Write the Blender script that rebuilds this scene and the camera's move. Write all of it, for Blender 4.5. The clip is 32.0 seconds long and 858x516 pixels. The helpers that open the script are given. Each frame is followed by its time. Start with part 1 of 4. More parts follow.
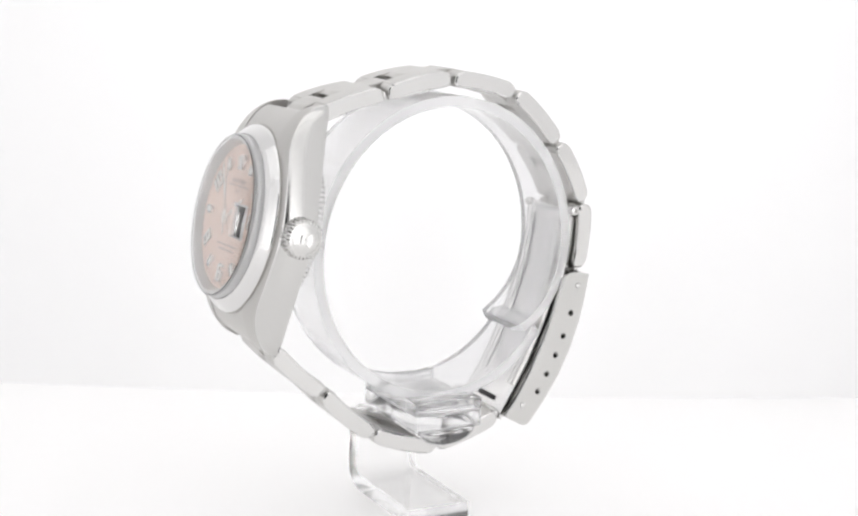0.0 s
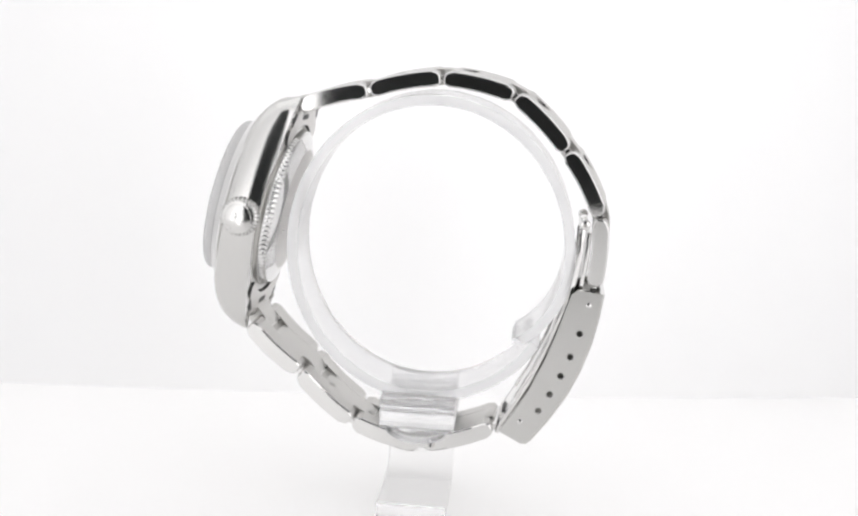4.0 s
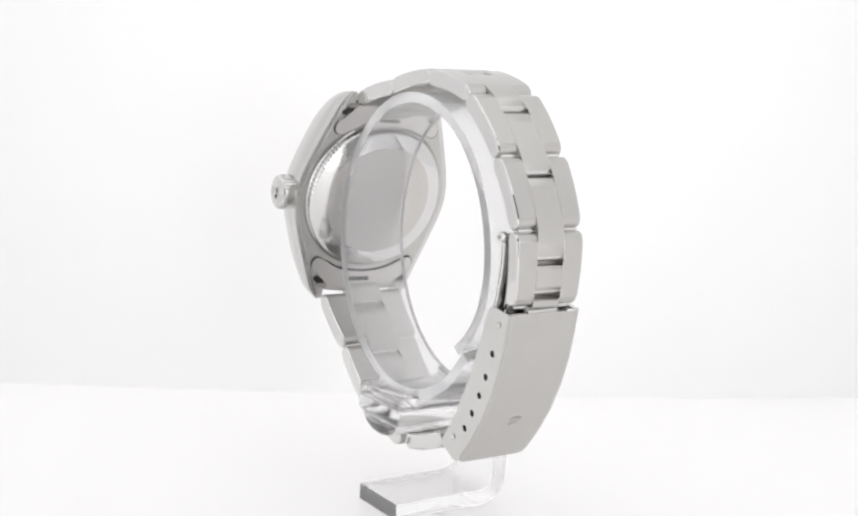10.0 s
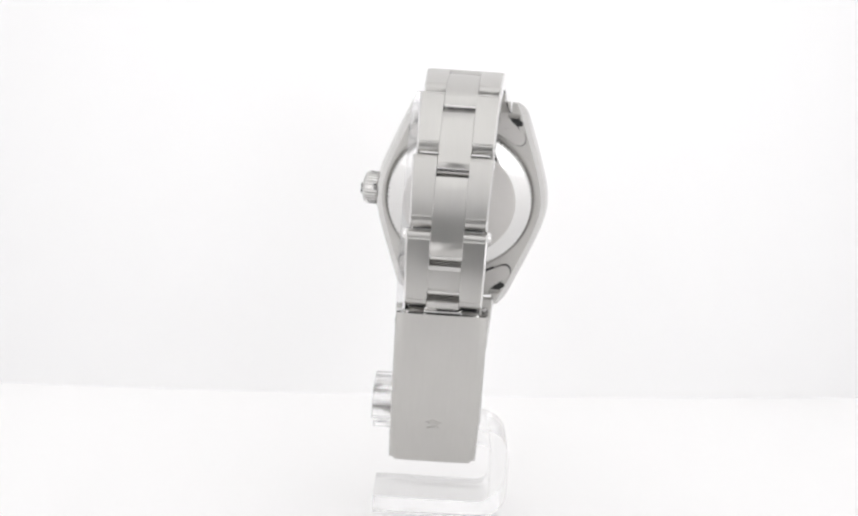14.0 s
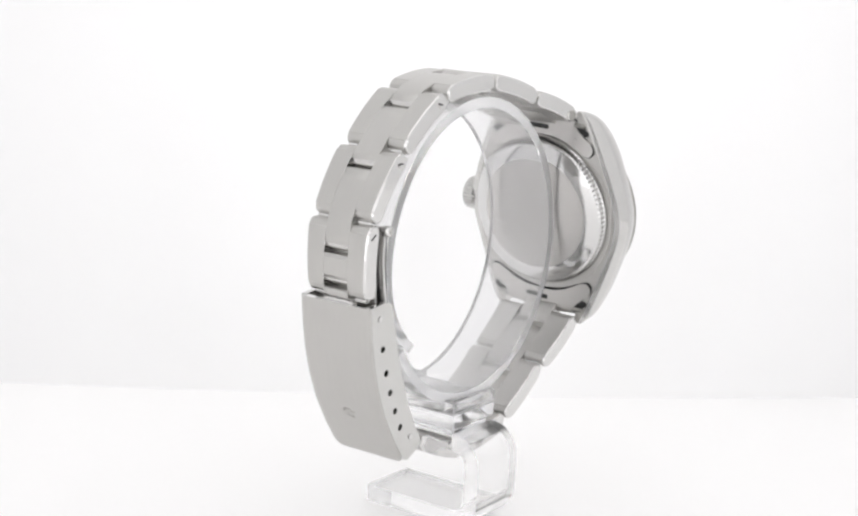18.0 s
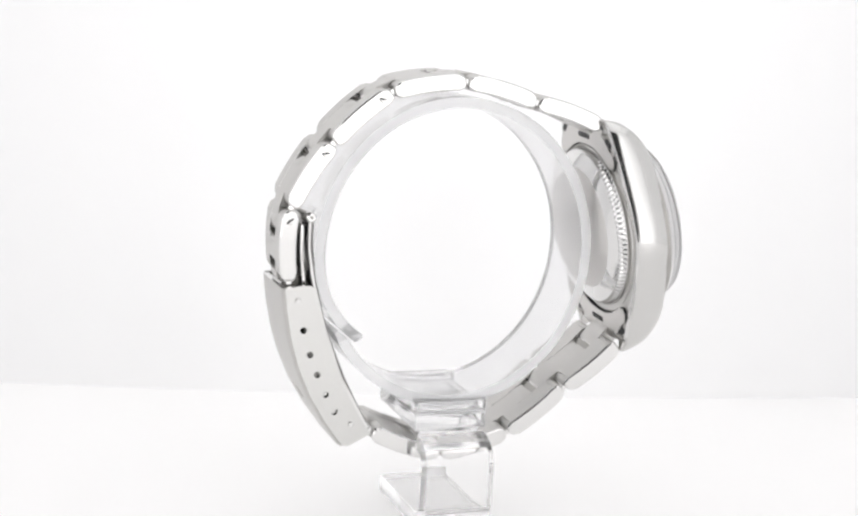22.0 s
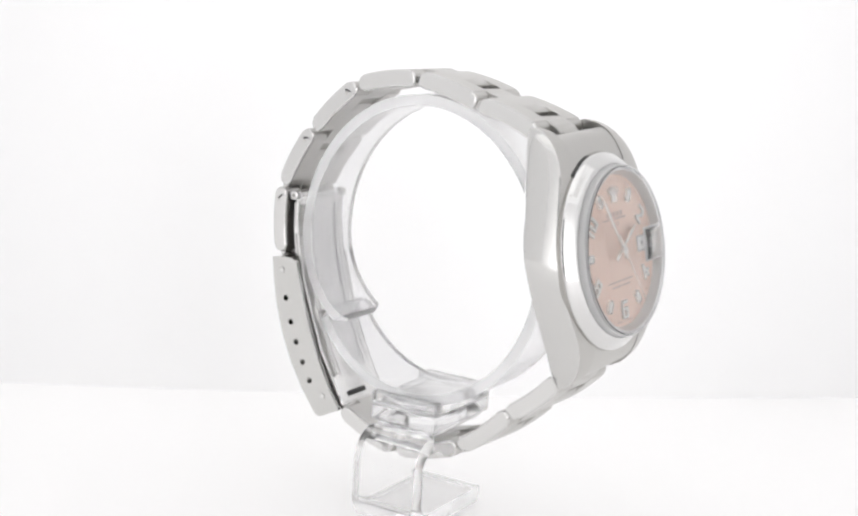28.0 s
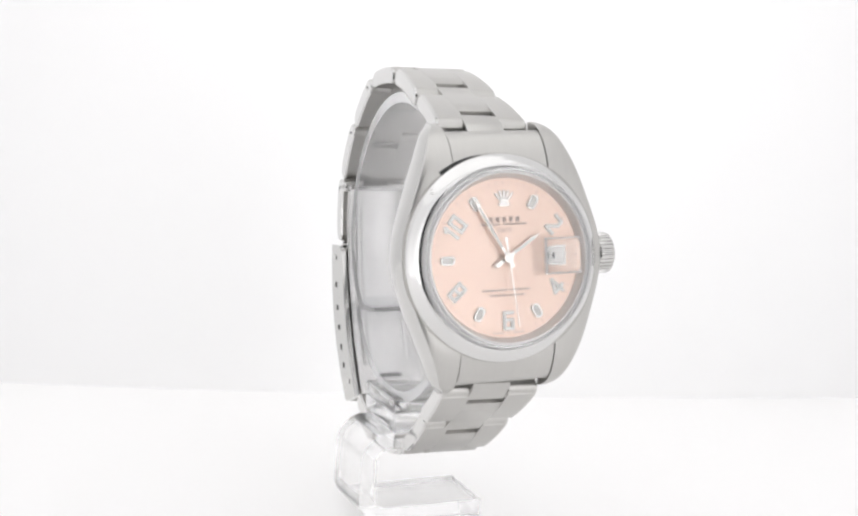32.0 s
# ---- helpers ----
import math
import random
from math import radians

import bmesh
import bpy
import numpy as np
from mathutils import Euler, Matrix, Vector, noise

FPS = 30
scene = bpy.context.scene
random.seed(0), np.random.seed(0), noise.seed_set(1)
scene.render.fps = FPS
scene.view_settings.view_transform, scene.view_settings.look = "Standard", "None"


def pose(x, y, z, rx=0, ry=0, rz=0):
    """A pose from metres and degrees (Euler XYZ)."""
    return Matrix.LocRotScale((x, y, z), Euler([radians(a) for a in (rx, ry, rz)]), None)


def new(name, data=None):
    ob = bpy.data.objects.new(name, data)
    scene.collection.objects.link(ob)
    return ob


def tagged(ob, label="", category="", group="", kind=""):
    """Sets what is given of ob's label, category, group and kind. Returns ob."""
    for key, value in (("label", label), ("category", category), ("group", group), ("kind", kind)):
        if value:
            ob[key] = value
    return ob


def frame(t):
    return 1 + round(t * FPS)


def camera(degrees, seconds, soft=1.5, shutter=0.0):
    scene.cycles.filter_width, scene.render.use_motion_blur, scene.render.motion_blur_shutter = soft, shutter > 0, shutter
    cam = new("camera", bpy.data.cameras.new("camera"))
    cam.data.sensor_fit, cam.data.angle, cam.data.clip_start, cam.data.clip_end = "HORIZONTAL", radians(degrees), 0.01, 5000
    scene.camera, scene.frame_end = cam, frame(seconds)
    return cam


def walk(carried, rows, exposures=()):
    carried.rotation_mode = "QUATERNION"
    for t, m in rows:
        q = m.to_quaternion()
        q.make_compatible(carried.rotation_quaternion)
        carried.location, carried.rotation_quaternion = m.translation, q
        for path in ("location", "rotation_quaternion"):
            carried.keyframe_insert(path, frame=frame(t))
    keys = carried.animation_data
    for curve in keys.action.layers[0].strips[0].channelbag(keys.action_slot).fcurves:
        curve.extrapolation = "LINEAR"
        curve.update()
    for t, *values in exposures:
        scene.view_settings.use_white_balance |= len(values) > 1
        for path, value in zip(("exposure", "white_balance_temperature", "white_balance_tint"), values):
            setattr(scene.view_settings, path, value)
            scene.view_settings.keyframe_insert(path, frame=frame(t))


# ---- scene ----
# ---------------------------------------------------------------- camera, standing still
cam = camera(33.96, 32.0, soft=2.5)
STAND = pose(0, -0.2, 0.0773, 78.972, -3.529, 0.972)
walk(cam, [(0, STAND), (32, STAND)], exposures=[(0, 0.34), (2.4, 0.34), (5, 0.31), (26, 0.31), (32, 0.31)])

TABLE_TOP = 0.75                     # mm
AXIS_Z = 0.0487                      # height of the watch's own origin over the table


def turn_at(t):
    """Degrees by which the turntable has turned the watch and its holder."""
    return 163.12 - 8.6235 * (t - 16) - 0.247 * ((t - 16) / 16) ** 2


# ---------------------------------------------------------------- world: the dark room round the light tent
world = bpy.data.worlds.new("room")
scene.world = world
world.use_nodes = True
world.node_tree.nodes["Background"].inputs[0].default_value = (0.04, 0.042, 0.042, 1)
world.node_tree.nodes["Background"].inputs[1].default_value = 1.0


# ---------------------------------------------------------------- materials
def mat(name, color, rough=0.5, metal=0.0, **more):
    m = bpy.data.materials.new(name)
    m.use_nodes = True
    b = m.node_tree.nodes["Principled BSDF"]
    b.inputs["Base Color"].default_value = (*color, 1)
    b.inputs["Roughness"].default_value = rough
    b.inputs["Metallic"].default_value = metal
    for k, v in more.items():
        b.inputs[k.replace("_", " ")].default_value = v
    return m


def nodes_of(m):
    return m.node_tree.nodes, m.node_tree.links, m.node_tree.nodes["Principled BSDF"]


def grain(m, scale, stretch, bump, low, high, tint=0.0):
    """Brush lines or fine wear: noise stretched along an axis drives roughness, tint and a fine bump."""
    n, l, b = nodes_of(m)
    co = n.new("ShaderNodeTexCoord")
    mp = n.new("ShaderNodeMapping")
    mp.inputs["Scale"].default_value = stretch
    fine = n.new("ShaderNodeTexNoise")
    fine.inputs["Scale"].default_value = scale
    fine.inputs["Detail"].default_value = 4
    wide = n.new("ShaderNodeTexNoise")
    wide.inputs["Scale"].default_value = 180
    wide.inputs["Detail"].default_value = 3
    l.new(co.outputs["Object"], mp.inputs["Vector"])
    l.new(mp.outputs[0], fine.inputs["Vector"])
    l.new(co.outputs["Object"], wide.inputs["Vector"])
    mix = n.new("ShaderNodeMath")
    mix.operation = "MULTIPLY_ADD"
    mix.inputs[1].default_value = 0.5
    l.new(fine.outputs["Fac"], mix.inputs[0])
    half = n.new("ShaderNodeMath")
    half.operation = "MULTIPLY"
    half.inputs[1].default_value = 0.5
    l.new(wide.outputs["Fac"], half.inputs[0])
    l.new(half.outputs[0], mix.inputs[2])
    ramp = n.new("ShaderNodeMapRange")
    ramp.inputs["From Min"].default_value, ramp.inputs["From Max"].default_value = 0.3, 0.7
    ramp.inputs["To Min"].default_value, ramp.inputs["To Max"].default_value = low, high
    l.new(mix.outputs[0], ramp.inputs["Value"])
    l.new(ramp.outputs[0], b.inputs["Roughness"])
    if bump:
        bp = n.new("ShaderNodeBump")
        bp.inputs["Strength"].default_value = bump
        bp.inputs["Distance"].default_value = 0.00002
        l.new(fine.outputs["Fac"], bp.inputs["Height"])
        l.new(bp.outputs[0], b.inputs["Normal"])
    if tint:
        col = b.inputs["Base Color"].default_value
        cr = n.new("ShaderNodeMix")
        cr.data_type = "RGBA"
        cr.inputs[6].default_value = tuple(c * (1 - tint) for c in col[:3]) + (1,)
        cr.inputs[7].default_value = tuple(min(1, c * (1 + tint)) for c in col[:3]) + (1,)
        l.new(mix.outputs[0], cr.inputs[0])
        l.new(cr.outputs[2], b.inputs["Base Color"])
    return m


POLISHED = grain(mat("polished_steel", (0.72, 0.715, 0.705), 0.05, 1.0), 2500, (1, 1, 1), 0.02, 0.03, 0.09)
BRUSHED = grain(mat("brushed_steel", (0.56, 0.551, 0.533), 0.3, 1.0), 620, (9, 0.4, 0.4), 0.1, 0.27, 0.41, 0.1)
FLANGE = grain(mat("fine_satin_steel", (0.64, 0.637, 0.622), 0.2, 1.0), 900, (0.4, 6, 6), 0.1, 0.08, 0.16, 0.06)
SATIN = grain(mat("satin_steel", (0.62, 0.605, 0.588), 0.3, 1.0), 900, (0.4, 8, 8), 0.3, 0.26, 0.4, 0.08)
BARREL = grain(mat("turned_steel", (0.66, 0.65, 0.635), 0.2, 1.0), 1500, (9, 0.4, 0.4), 0.05, 0.16, 0.24, 0.05)
FLANK = grain(mat("lapped_steel", (0.66, 0.655, 0.643), 0.15, 1.0), 2500, (1, 1, 1), 0.02, 0.1, 0.17, 0.03)
BEZEL = grain(mat("buffed_steel", (0.74, 0.736, 0.73), 0.1, 1.0), 2500, (1, 1, 1), 0.02, 0.07, 0.13)
BLADE = grain(mat("pressed_steel", (0.86, 0.853, 0.843), 0.2, 1.0), 900, (0.4, 6, 6), 0.1, 0.18, 0.28, 0.06)
# darker steel: shade in slots and seams is in its colour; also pin ends
DARK_STEEL = grain(mat("dark_shade_steel", (0.42, 0.41, 0.39), 0.4, 1.0), 1500, (1, 1, 1), 0.1, 0.3, 0.5)
DIAL_PINK = grain(mat("salmon_dial", (0.9, 0.685, 0.58), 0.33, 0.66), 3000, (1, 1, 1), 0.03, 0.28, 0.38, 0.03)
LUME = mat("white_lume", (0.92, 0.92, 0.89), 0.5)
REHAUT = mat("silvered_inner_ring", (0.86, 0.855, 0.845), 0.34, 0.45)
MARKER = mat("applied_marker_metal", (0.93, 0.92, 0.9), 0.26, 0.6)
WHITE_GOLD = mat("white_metal", (0.84, 0.83, 0.80), 0.16, 0.9)
PRINT = mat("grey_print", (0.54, 0.42, 0.37), 0.6)
DATE_WHITE = mat("silvered_date_disc", (0.93, 0.93, 0.92), 0.36, 0.5)
# black of the date figure, and of shade painted into slots and gaps
INK_AND_SHADE = mat("ink_and_shade", (0.02, 0.02, 0.02), 0.5)
GLASS = mat("watch_crystal", (1, 1, 1), 0.0, 0.0, Transmission_Weight=1.0, IOR=1.5)


def milky(name, color, clear, rough, ior):
    """Acrylic that lets light through and scatters a part of it: clear is the share that stays glass."""
    m = mat(name, color, rough, 0.0, Transmission_Weight=1.0, IOR=ior)
    n, l, b = nodes_of(m)
    d, t = n.new("ShaderNodeBsdfDiffuse"), n.new("ShaderNodeBsdfTranslucent")
    d.inputs["Color"].default_value = t.inputs["Color"].default_value = (*color, 1)
    half, both = n.new("ShaderNodeMixShader"), n.new("ShaderNodeMixShader")
    half.inputs[0].default_value = 0.5
    both.inputs[0].default_value = clear
    l.new(d.outputs[0], half.inputs[1])
    l.new(t.outputs[0], half.inputs[2])
    l.new(half.outputs[0], both.inputs[1])
    l.new(b.outputs[0], both.inputs[2])
    l.new(both.outputs[0], n["Material Output"].inputs["Surface"])
    return m


LENS = milky("date_lens_glass", (0.99, 0.985, 0.98), 0.97, 0.0, 1.5)
# milky white that paints the bright line round crystal and date lens
RIM = milky("crystal_edge", (0.985, 0.985, 0.99), 0.42, 0.03, 1.4)
# milky bevels that paint the bright lines along the holder's edges
EDGE_GLINT = milky("edge_glint_acrylic", (0.98, 0.98, 0.988), 0.6, 0.1, 1.4)
ACRYLIC = milky("clear_acrylic", (0.99, 0.99, 0.995), 0.86, 0.05, 1.45)
STRIP = milky("cast_strip", (1.0, 1.0, 1.0), 0.94, 0.02, 1.36)
EDGE_BAND = milky("polished_acrylic_edge", (0.99, 0.99, 0.993), 0.72, 0.05, 1.45)
BLOCK = milky("cast_acrylic", (1.0, 1.0, 1.0), 0.94, 0.02, 1.34)
# emission added to the table top to weaken the shadow under the watch
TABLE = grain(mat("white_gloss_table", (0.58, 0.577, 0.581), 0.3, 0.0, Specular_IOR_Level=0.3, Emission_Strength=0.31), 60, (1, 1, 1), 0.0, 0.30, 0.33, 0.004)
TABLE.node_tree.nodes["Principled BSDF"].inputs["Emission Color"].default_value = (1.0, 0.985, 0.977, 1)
ROOM_DARK = grain(mat("dark_cloth", (0.10, 0.105, 0.105), 0.9), 40, (1, 1, 1), 0.0, 0.8, 0.95)


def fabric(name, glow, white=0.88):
    """White diffusing cloth, given emission of its own in place of lamps outside."""
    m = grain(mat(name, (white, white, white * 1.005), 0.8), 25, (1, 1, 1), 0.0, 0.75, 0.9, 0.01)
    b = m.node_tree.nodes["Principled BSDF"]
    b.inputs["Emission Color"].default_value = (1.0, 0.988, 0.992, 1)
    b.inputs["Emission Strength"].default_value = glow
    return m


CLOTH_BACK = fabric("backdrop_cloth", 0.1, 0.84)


def brighter_middle(m, low, high, centre, reach):
    """Makes the cloth's own emission stronger towards a soft middle; no lamp stands behind it."""
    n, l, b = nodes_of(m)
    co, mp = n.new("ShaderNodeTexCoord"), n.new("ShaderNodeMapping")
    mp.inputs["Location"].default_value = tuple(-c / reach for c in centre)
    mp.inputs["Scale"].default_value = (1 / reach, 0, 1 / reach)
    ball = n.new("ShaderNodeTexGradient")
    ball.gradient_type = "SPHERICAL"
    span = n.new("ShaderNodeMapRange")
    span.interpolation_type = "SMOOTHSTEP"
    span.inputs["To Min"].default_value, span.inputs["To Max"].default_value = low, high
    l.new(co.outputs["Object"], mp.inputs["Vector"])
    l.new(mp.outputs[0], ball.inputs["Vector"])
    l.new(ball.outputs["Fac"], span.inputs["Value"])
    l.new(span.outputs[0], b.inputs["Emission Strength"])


# bright middle of the backdrop is painted into its emission
brighter_middle(CLOTH_BACK, 0.03, 0.25, (0.0, 0.0, 0.07), 0.16)
CLOTH_SIDE = fabric("side_diffuser", 0.17, 0.74)
CLOTH_DIM = fabric("right_diffuser", 0.16, 0.72)
CLOTH_TOP = fabric("top_diffuser", 0.40, 0.74)
PANEL = fabric("light_panel", 0.58, 0.7)
for cloth in (CLOTH_TOP, PANEL):
    cloth.node_tree.nodes["Principled BSDF"].inputs["Emission Color"].default_value = (0.993, 0.992, 0.988, 1)
CLOTH_FRONT = fabric("front_softbox", 0.82, 0.8)
brighter_middle(CLOTH_FRONT, 0.22, 1.25, (0.035, 0.0, 0.0), 0.35)


# ---------------------------------------------------------------- helpers: everything below is drawn in millimetres
def mesh_from(bm, mats):
    bmesh.ops.recalc_face_normals(bm, faces=bm.faces)
    bmesh.ops.scale(bm, vec=(0.001, 0.001, 0.001), verts=bm.verts)
    me = bpy.data.meshes.new("piece")
    bm.to_mesh(me)
    bm.free()
    for m in (mats if isinstance(mats, (list, tuple)) else [mats]):
        me.materials.append(m)
    return me


def smooth(bm, sharp=35):
    bm.normal_update()
    for f in bm.faces:
        f.smooth = True
    for e in bm.edges:
        if len(e.link_faces) == 2 and e.calc_face_angle(0) > radians(sharp):
            e.smooth = False


def part(name, bm, mats, parent=None, label="", sharp=35):
    smooth(bm, sharp)
    ob = new(name, mesh_from(bm, mats))
    if parent:
        ob.parent = parent
    if label:
        tagged(ob, label)
    return ob


def empty(name, location):
    ob = new(name)
    ob.empty_display_size = 0.01
    ob.location = location
    return ob


def box(bm, x0, x1, y0, y1, z0, z1, bevel=0.0, index=0):
    vs = [bm.verts.new((x, y, z)) for x in (x0, x1) for y in (y0, y1) for z in (z0, z1)]
    fs = [bm.faces.new([vs[i] for i in q]) for q in ((0, 1, 3, 2), (4, 6, 7, 5), (0, 4, 5, 1), (2, 3, 7, 6), (0, 2, 6, 4), (1, 5, 7, 3))]
    for f in fs:
        f.material_index = index
    if bevel:
        es = list({e for f in fs for e in f.edges})
        bmesh.ops.bevel(bm, geom=es, offset=bevel, segments=2, affect="EDGES", profile=0.5)
    return fs


def prism(bm, outline, x0, x1, bevel=0.25, cap=1, edge=1, side=0, far=None):
    """An outline in the (y, z) plane drawn out along x, its rims rounded by bevel (far: at x1); caps, rims and band take their own materials."""
    n = len(outline)
    far = bevel if far is None else far
    cy, cz = sum(p[0] for p in outline) / n, sum(p[1] for p in outline) / n
    ways = []
    for i, (y, z) in enumerate(outline):
        (ya, za), (yb, zb) = outline[i - 1], outline[(i + 1) % n]
        dy, dz = yb - ya, zb - za
        l = math.hypot(dy, dz) or 1
        ny, nz = dz / l, -dy / l
        if ny * (y - cy) + nz * (z - cz) < 0:
            ny, nz = -ny, -nz
        ways.append((ny, nz))
    rings = []
    for x, r in ((x0, bevel), (x0 + bevel * 0.35, bevel * 0.3), (x0 + bevel, 0), (x1 - far, 0), (x1 - far * 0.35, far * 0.3), (x1, far)):
        rings.append([bm.verts.new((x, y - ny * r, z - nz * r)) for (y, z), (ny, nz) in zip(outline, ways)])
    for k in range(5):
        for i in range(n):
            f = bm.faces.new((rings[k][i], rings[k][(i + 1) % n], rings[k + 1][(i + 1) % n], rings[k + 1][i]))
            f.material_index = side if k == 2 else edge
    for ring in (rings[0], rings[-1]):
        f = bm.faces.new(ring)
        f.material_index = cap
    return rings


def lathe(bm, profile, seg=96, index=0, ripple=None, close=False):
    """Turns (radius, depth[, material]) about the dial's axis. ripple(radius, angle, k): the radius there."""
    rings = []
    for k, p in enumerate(profile):
        if p[0] == 0:
            rings.append([bm.verts.new((0, 0, p[1]))])
            continue
        ring = []
        for i in range(seg):
            a = 2 * math.pi * i / seg
            r = ripple(p[0], i, k) if ripple else p[0]
            ring.append(bm.verts.new((r * math.cos(a), r * math.sin(a), p[1])))
        rings.append(ring)
    pairs = list(zip(rings, rings[1:], profile[1:])) + ([(rings[-1], rings[0], profile[0])] if close else [])
    for a, b, p in pairs:
        for i in range(seg):
            j = (i + 1) % seg
            q = [a[i % len(a)], a[j % len(a)], b[j % len(b)], b[i % len(b)]]
            q = list(dict.fromkeys(q))
            if len(q) > 2:
                f = bm.faces.new(q)
                f.material_index = p[2] if len(p) > 2 else index


def slab(bm, outline, z0, z1, index=0, hole=None, m=None):
    """A flat shape in the (x, y) plane with thickness z0 to z1, perhaps with a hole of as many corners."""
    fresh = []
    lo = [bm.verts.new((x, y, z0)) for x, y in outline]
    hi = [bm.verts.new((x, y, z1)) for x, y in outline]
    n = len(outline)
    fresh += lo + hi
    if hole:
        lo2 = [bm.verts.new((x, y, z0)) for x, y in hole]
        hi2 = [bm.verts.new((x, y, z1)) for x, y in hole]
        fresh += lo2 + hi2
    fs = []
    for i in range(n):
        j = (i + 1) % n
        fs.append(bm.faces.new((lo[i], lo[j], hi[j], hi[i])))
        if hole:
            fs.append(bm.faces.new((lo2[j], lo2[i], hi2[i], hi2[j])))
            fs.append(bm.faces.new((hi[i], hi[j], hi2[j], hi2[i])))
            fs.append(bm.faces.new((lo[j], lo[i], lo2[i], lo2[j])))
    if not hole:
        fs.append(bm.faces.new(hi))
        fs.append(bm.faces.new(lo[::-1]))
    for f in fs:
        f.material_index = index
    if m:
        bmesh.ops.transform(bm, matrix=m, verts=fresh)


def rounded(w, h, r, n=5):
    pts = []
    for cx, cy, a0 in ((w / 2 - r, h / 2 - r, 0), (-w / 2 + r, h / 2 - r, 90), (-w / 2 + r, -h / 2 + r, 180), (w / 2 - r, -h / 2 + r, 270)):
        for i in range(n + 1):
            a = radians(a0 + 90 * i / n)
            pts.append((cx + r * math.cos(a), cy + r * math.sin(a)))
    return pts


# ---------------------------------------------------------------- the light tent
def sheet_object(name, bm, m, label, category):
    ob = part(name, bm, m, None, label)
    return tagged(ob, label, category, kind="structure")


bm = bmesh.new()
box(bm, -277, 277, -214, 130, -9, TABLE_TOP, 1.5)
sheet_object("table", bm, TABLE, "glossy white acrylic table top with an added glow", "table")


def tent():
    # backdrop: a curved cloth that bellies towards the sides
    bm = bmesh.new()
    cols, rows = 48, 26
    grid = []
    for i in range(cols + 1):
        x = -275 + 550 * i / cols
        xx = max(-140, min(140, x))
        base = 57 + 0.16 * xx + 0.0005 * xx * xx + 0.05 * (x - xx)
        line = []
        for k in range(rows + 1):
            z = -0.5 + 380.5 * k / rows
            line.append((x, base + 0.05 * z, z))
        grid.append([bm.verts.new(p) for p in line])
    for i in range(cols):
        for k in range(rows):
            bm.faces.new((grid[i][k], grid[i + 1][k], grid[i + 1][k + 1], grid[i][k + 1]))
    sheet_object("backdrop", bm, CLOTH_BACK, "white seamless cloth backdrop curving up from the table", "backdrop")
    for name, x0, x1, cloth in (("wall_left", -284, -278, CLOTH_SIDE), ("wall_right", 278, 284, CLOTH_DIM)):
        bm = bmesh.new()
        box(bm, x0, x1, -216, 160, -9, 380)
        sheet_object(name, bm, cloth, "pale translucent side cloth of the light tent", "wall")
    bm = bmesh.new()
    box(bm, -284, 284, -216, 160, 380, 386)
    sheet_object("ceiling", bm, CLOTH_TOP, "white translucent top cloth of the light tent", "ceiling")
    # the lamp in the top of the tent
    lamp = tagged(empty("ceiling_light", (0, -0.02, 0.38)), "flat white light panel in the top cloth of the tent", "lamp")
    bm = bmesh.new()
    slab(bm, rounded(386, 276, 6), -3.9, -0.2, hole=rounded(376, 266, 4))
    part("frame", bm, [SATIN], lamp, "thin grey frame")
    bm = bmesh.new()
    slab(bm, rounded(375, 265, 4), -2.6, -0.4)
    part("diffuser", bm, [PANEL], lamp, "glowing white diffuser")
    # front cloth with an opening round the lens
    bm = bmesh.new()
    box(bm, -278, -58, -222, -216, -80, 380)
    box(bm, 70, 278, -222, -216, -80, 380)
    box(bm, -58, 70, -222, -216, 240, 380)
    box(bm, -58, 70, -222, -216, -80, -14)
    sheet_object("wall_front", bm, CLOTH_FRONT, "bright white front diffuser of the light tent with an opening", "wall")
    # the dim room outside
    bm = bmesh.new()
    box(bm, -700, 700, -706, -700, -300, 700)
    sheet_object("wall_room", bm, ROOM_DARK, "dark unlit wall of the room beyond the tent", "wall")
    bm = bmesh.new()
    box(bm, -700, 700, -700, -20, -306, -300)
    sheet_object("floor", bm, ROOM_DARK, "dark unlit floor of the room", "floor")


tent()

# ---------------------------------------------------------------- the watch: bracelet chain
JT = [(-20.3, 10.4), (-10.5, 13.4), (-0.25, 15.85), (10.1, 14.1), (17.9, 6.9), (23.2, -2.0), (23.1, -12.2)]
JB = [(10.4, -33.8), (0.1, -37.5), (-10.3, -34.75), (-18.35, -27.95), (-26.0, -21.3)]
THICK, BULGE, CENTRE = 2.4, 0.42, 0.40


def x_mid(y):
    """The bracelet lies slightly askew on its holder."""
    return -2.7 + 0.067 * y


def x_low(y):
    return -1.6 + 0.002 * y - 0.0028 * y * y


SKEW = 3.4                            # degrees by which links and case lie askew to the clasp


def skew(bm, xm, ym, degrees=SKEW):
    bmesh.ops.transform(bm, matrix=Matrix.Translation((xm, ym, 0)) @ Matrix.Rotation(radians(-degrees), 4, "Z") @ Matrix.Translation((-xm, -ym, 0)), verts=bm.verts)


def link_part(name, bm, mats, parent, xm, ym, label=""):
    skew(bm, xm, ym)
    return part(name, bm, mats, parent, label, sharp=24)


def half_width(y, z):
    if z > -15:
        return 5.5 - 0.013 * y + 0.0011 * min(0, y) ** 2 if y < 0 else 5.5 - 0.015 * y
    return 5.55 - 0.012 * y + 0.0016 * min(0, y) ** 2


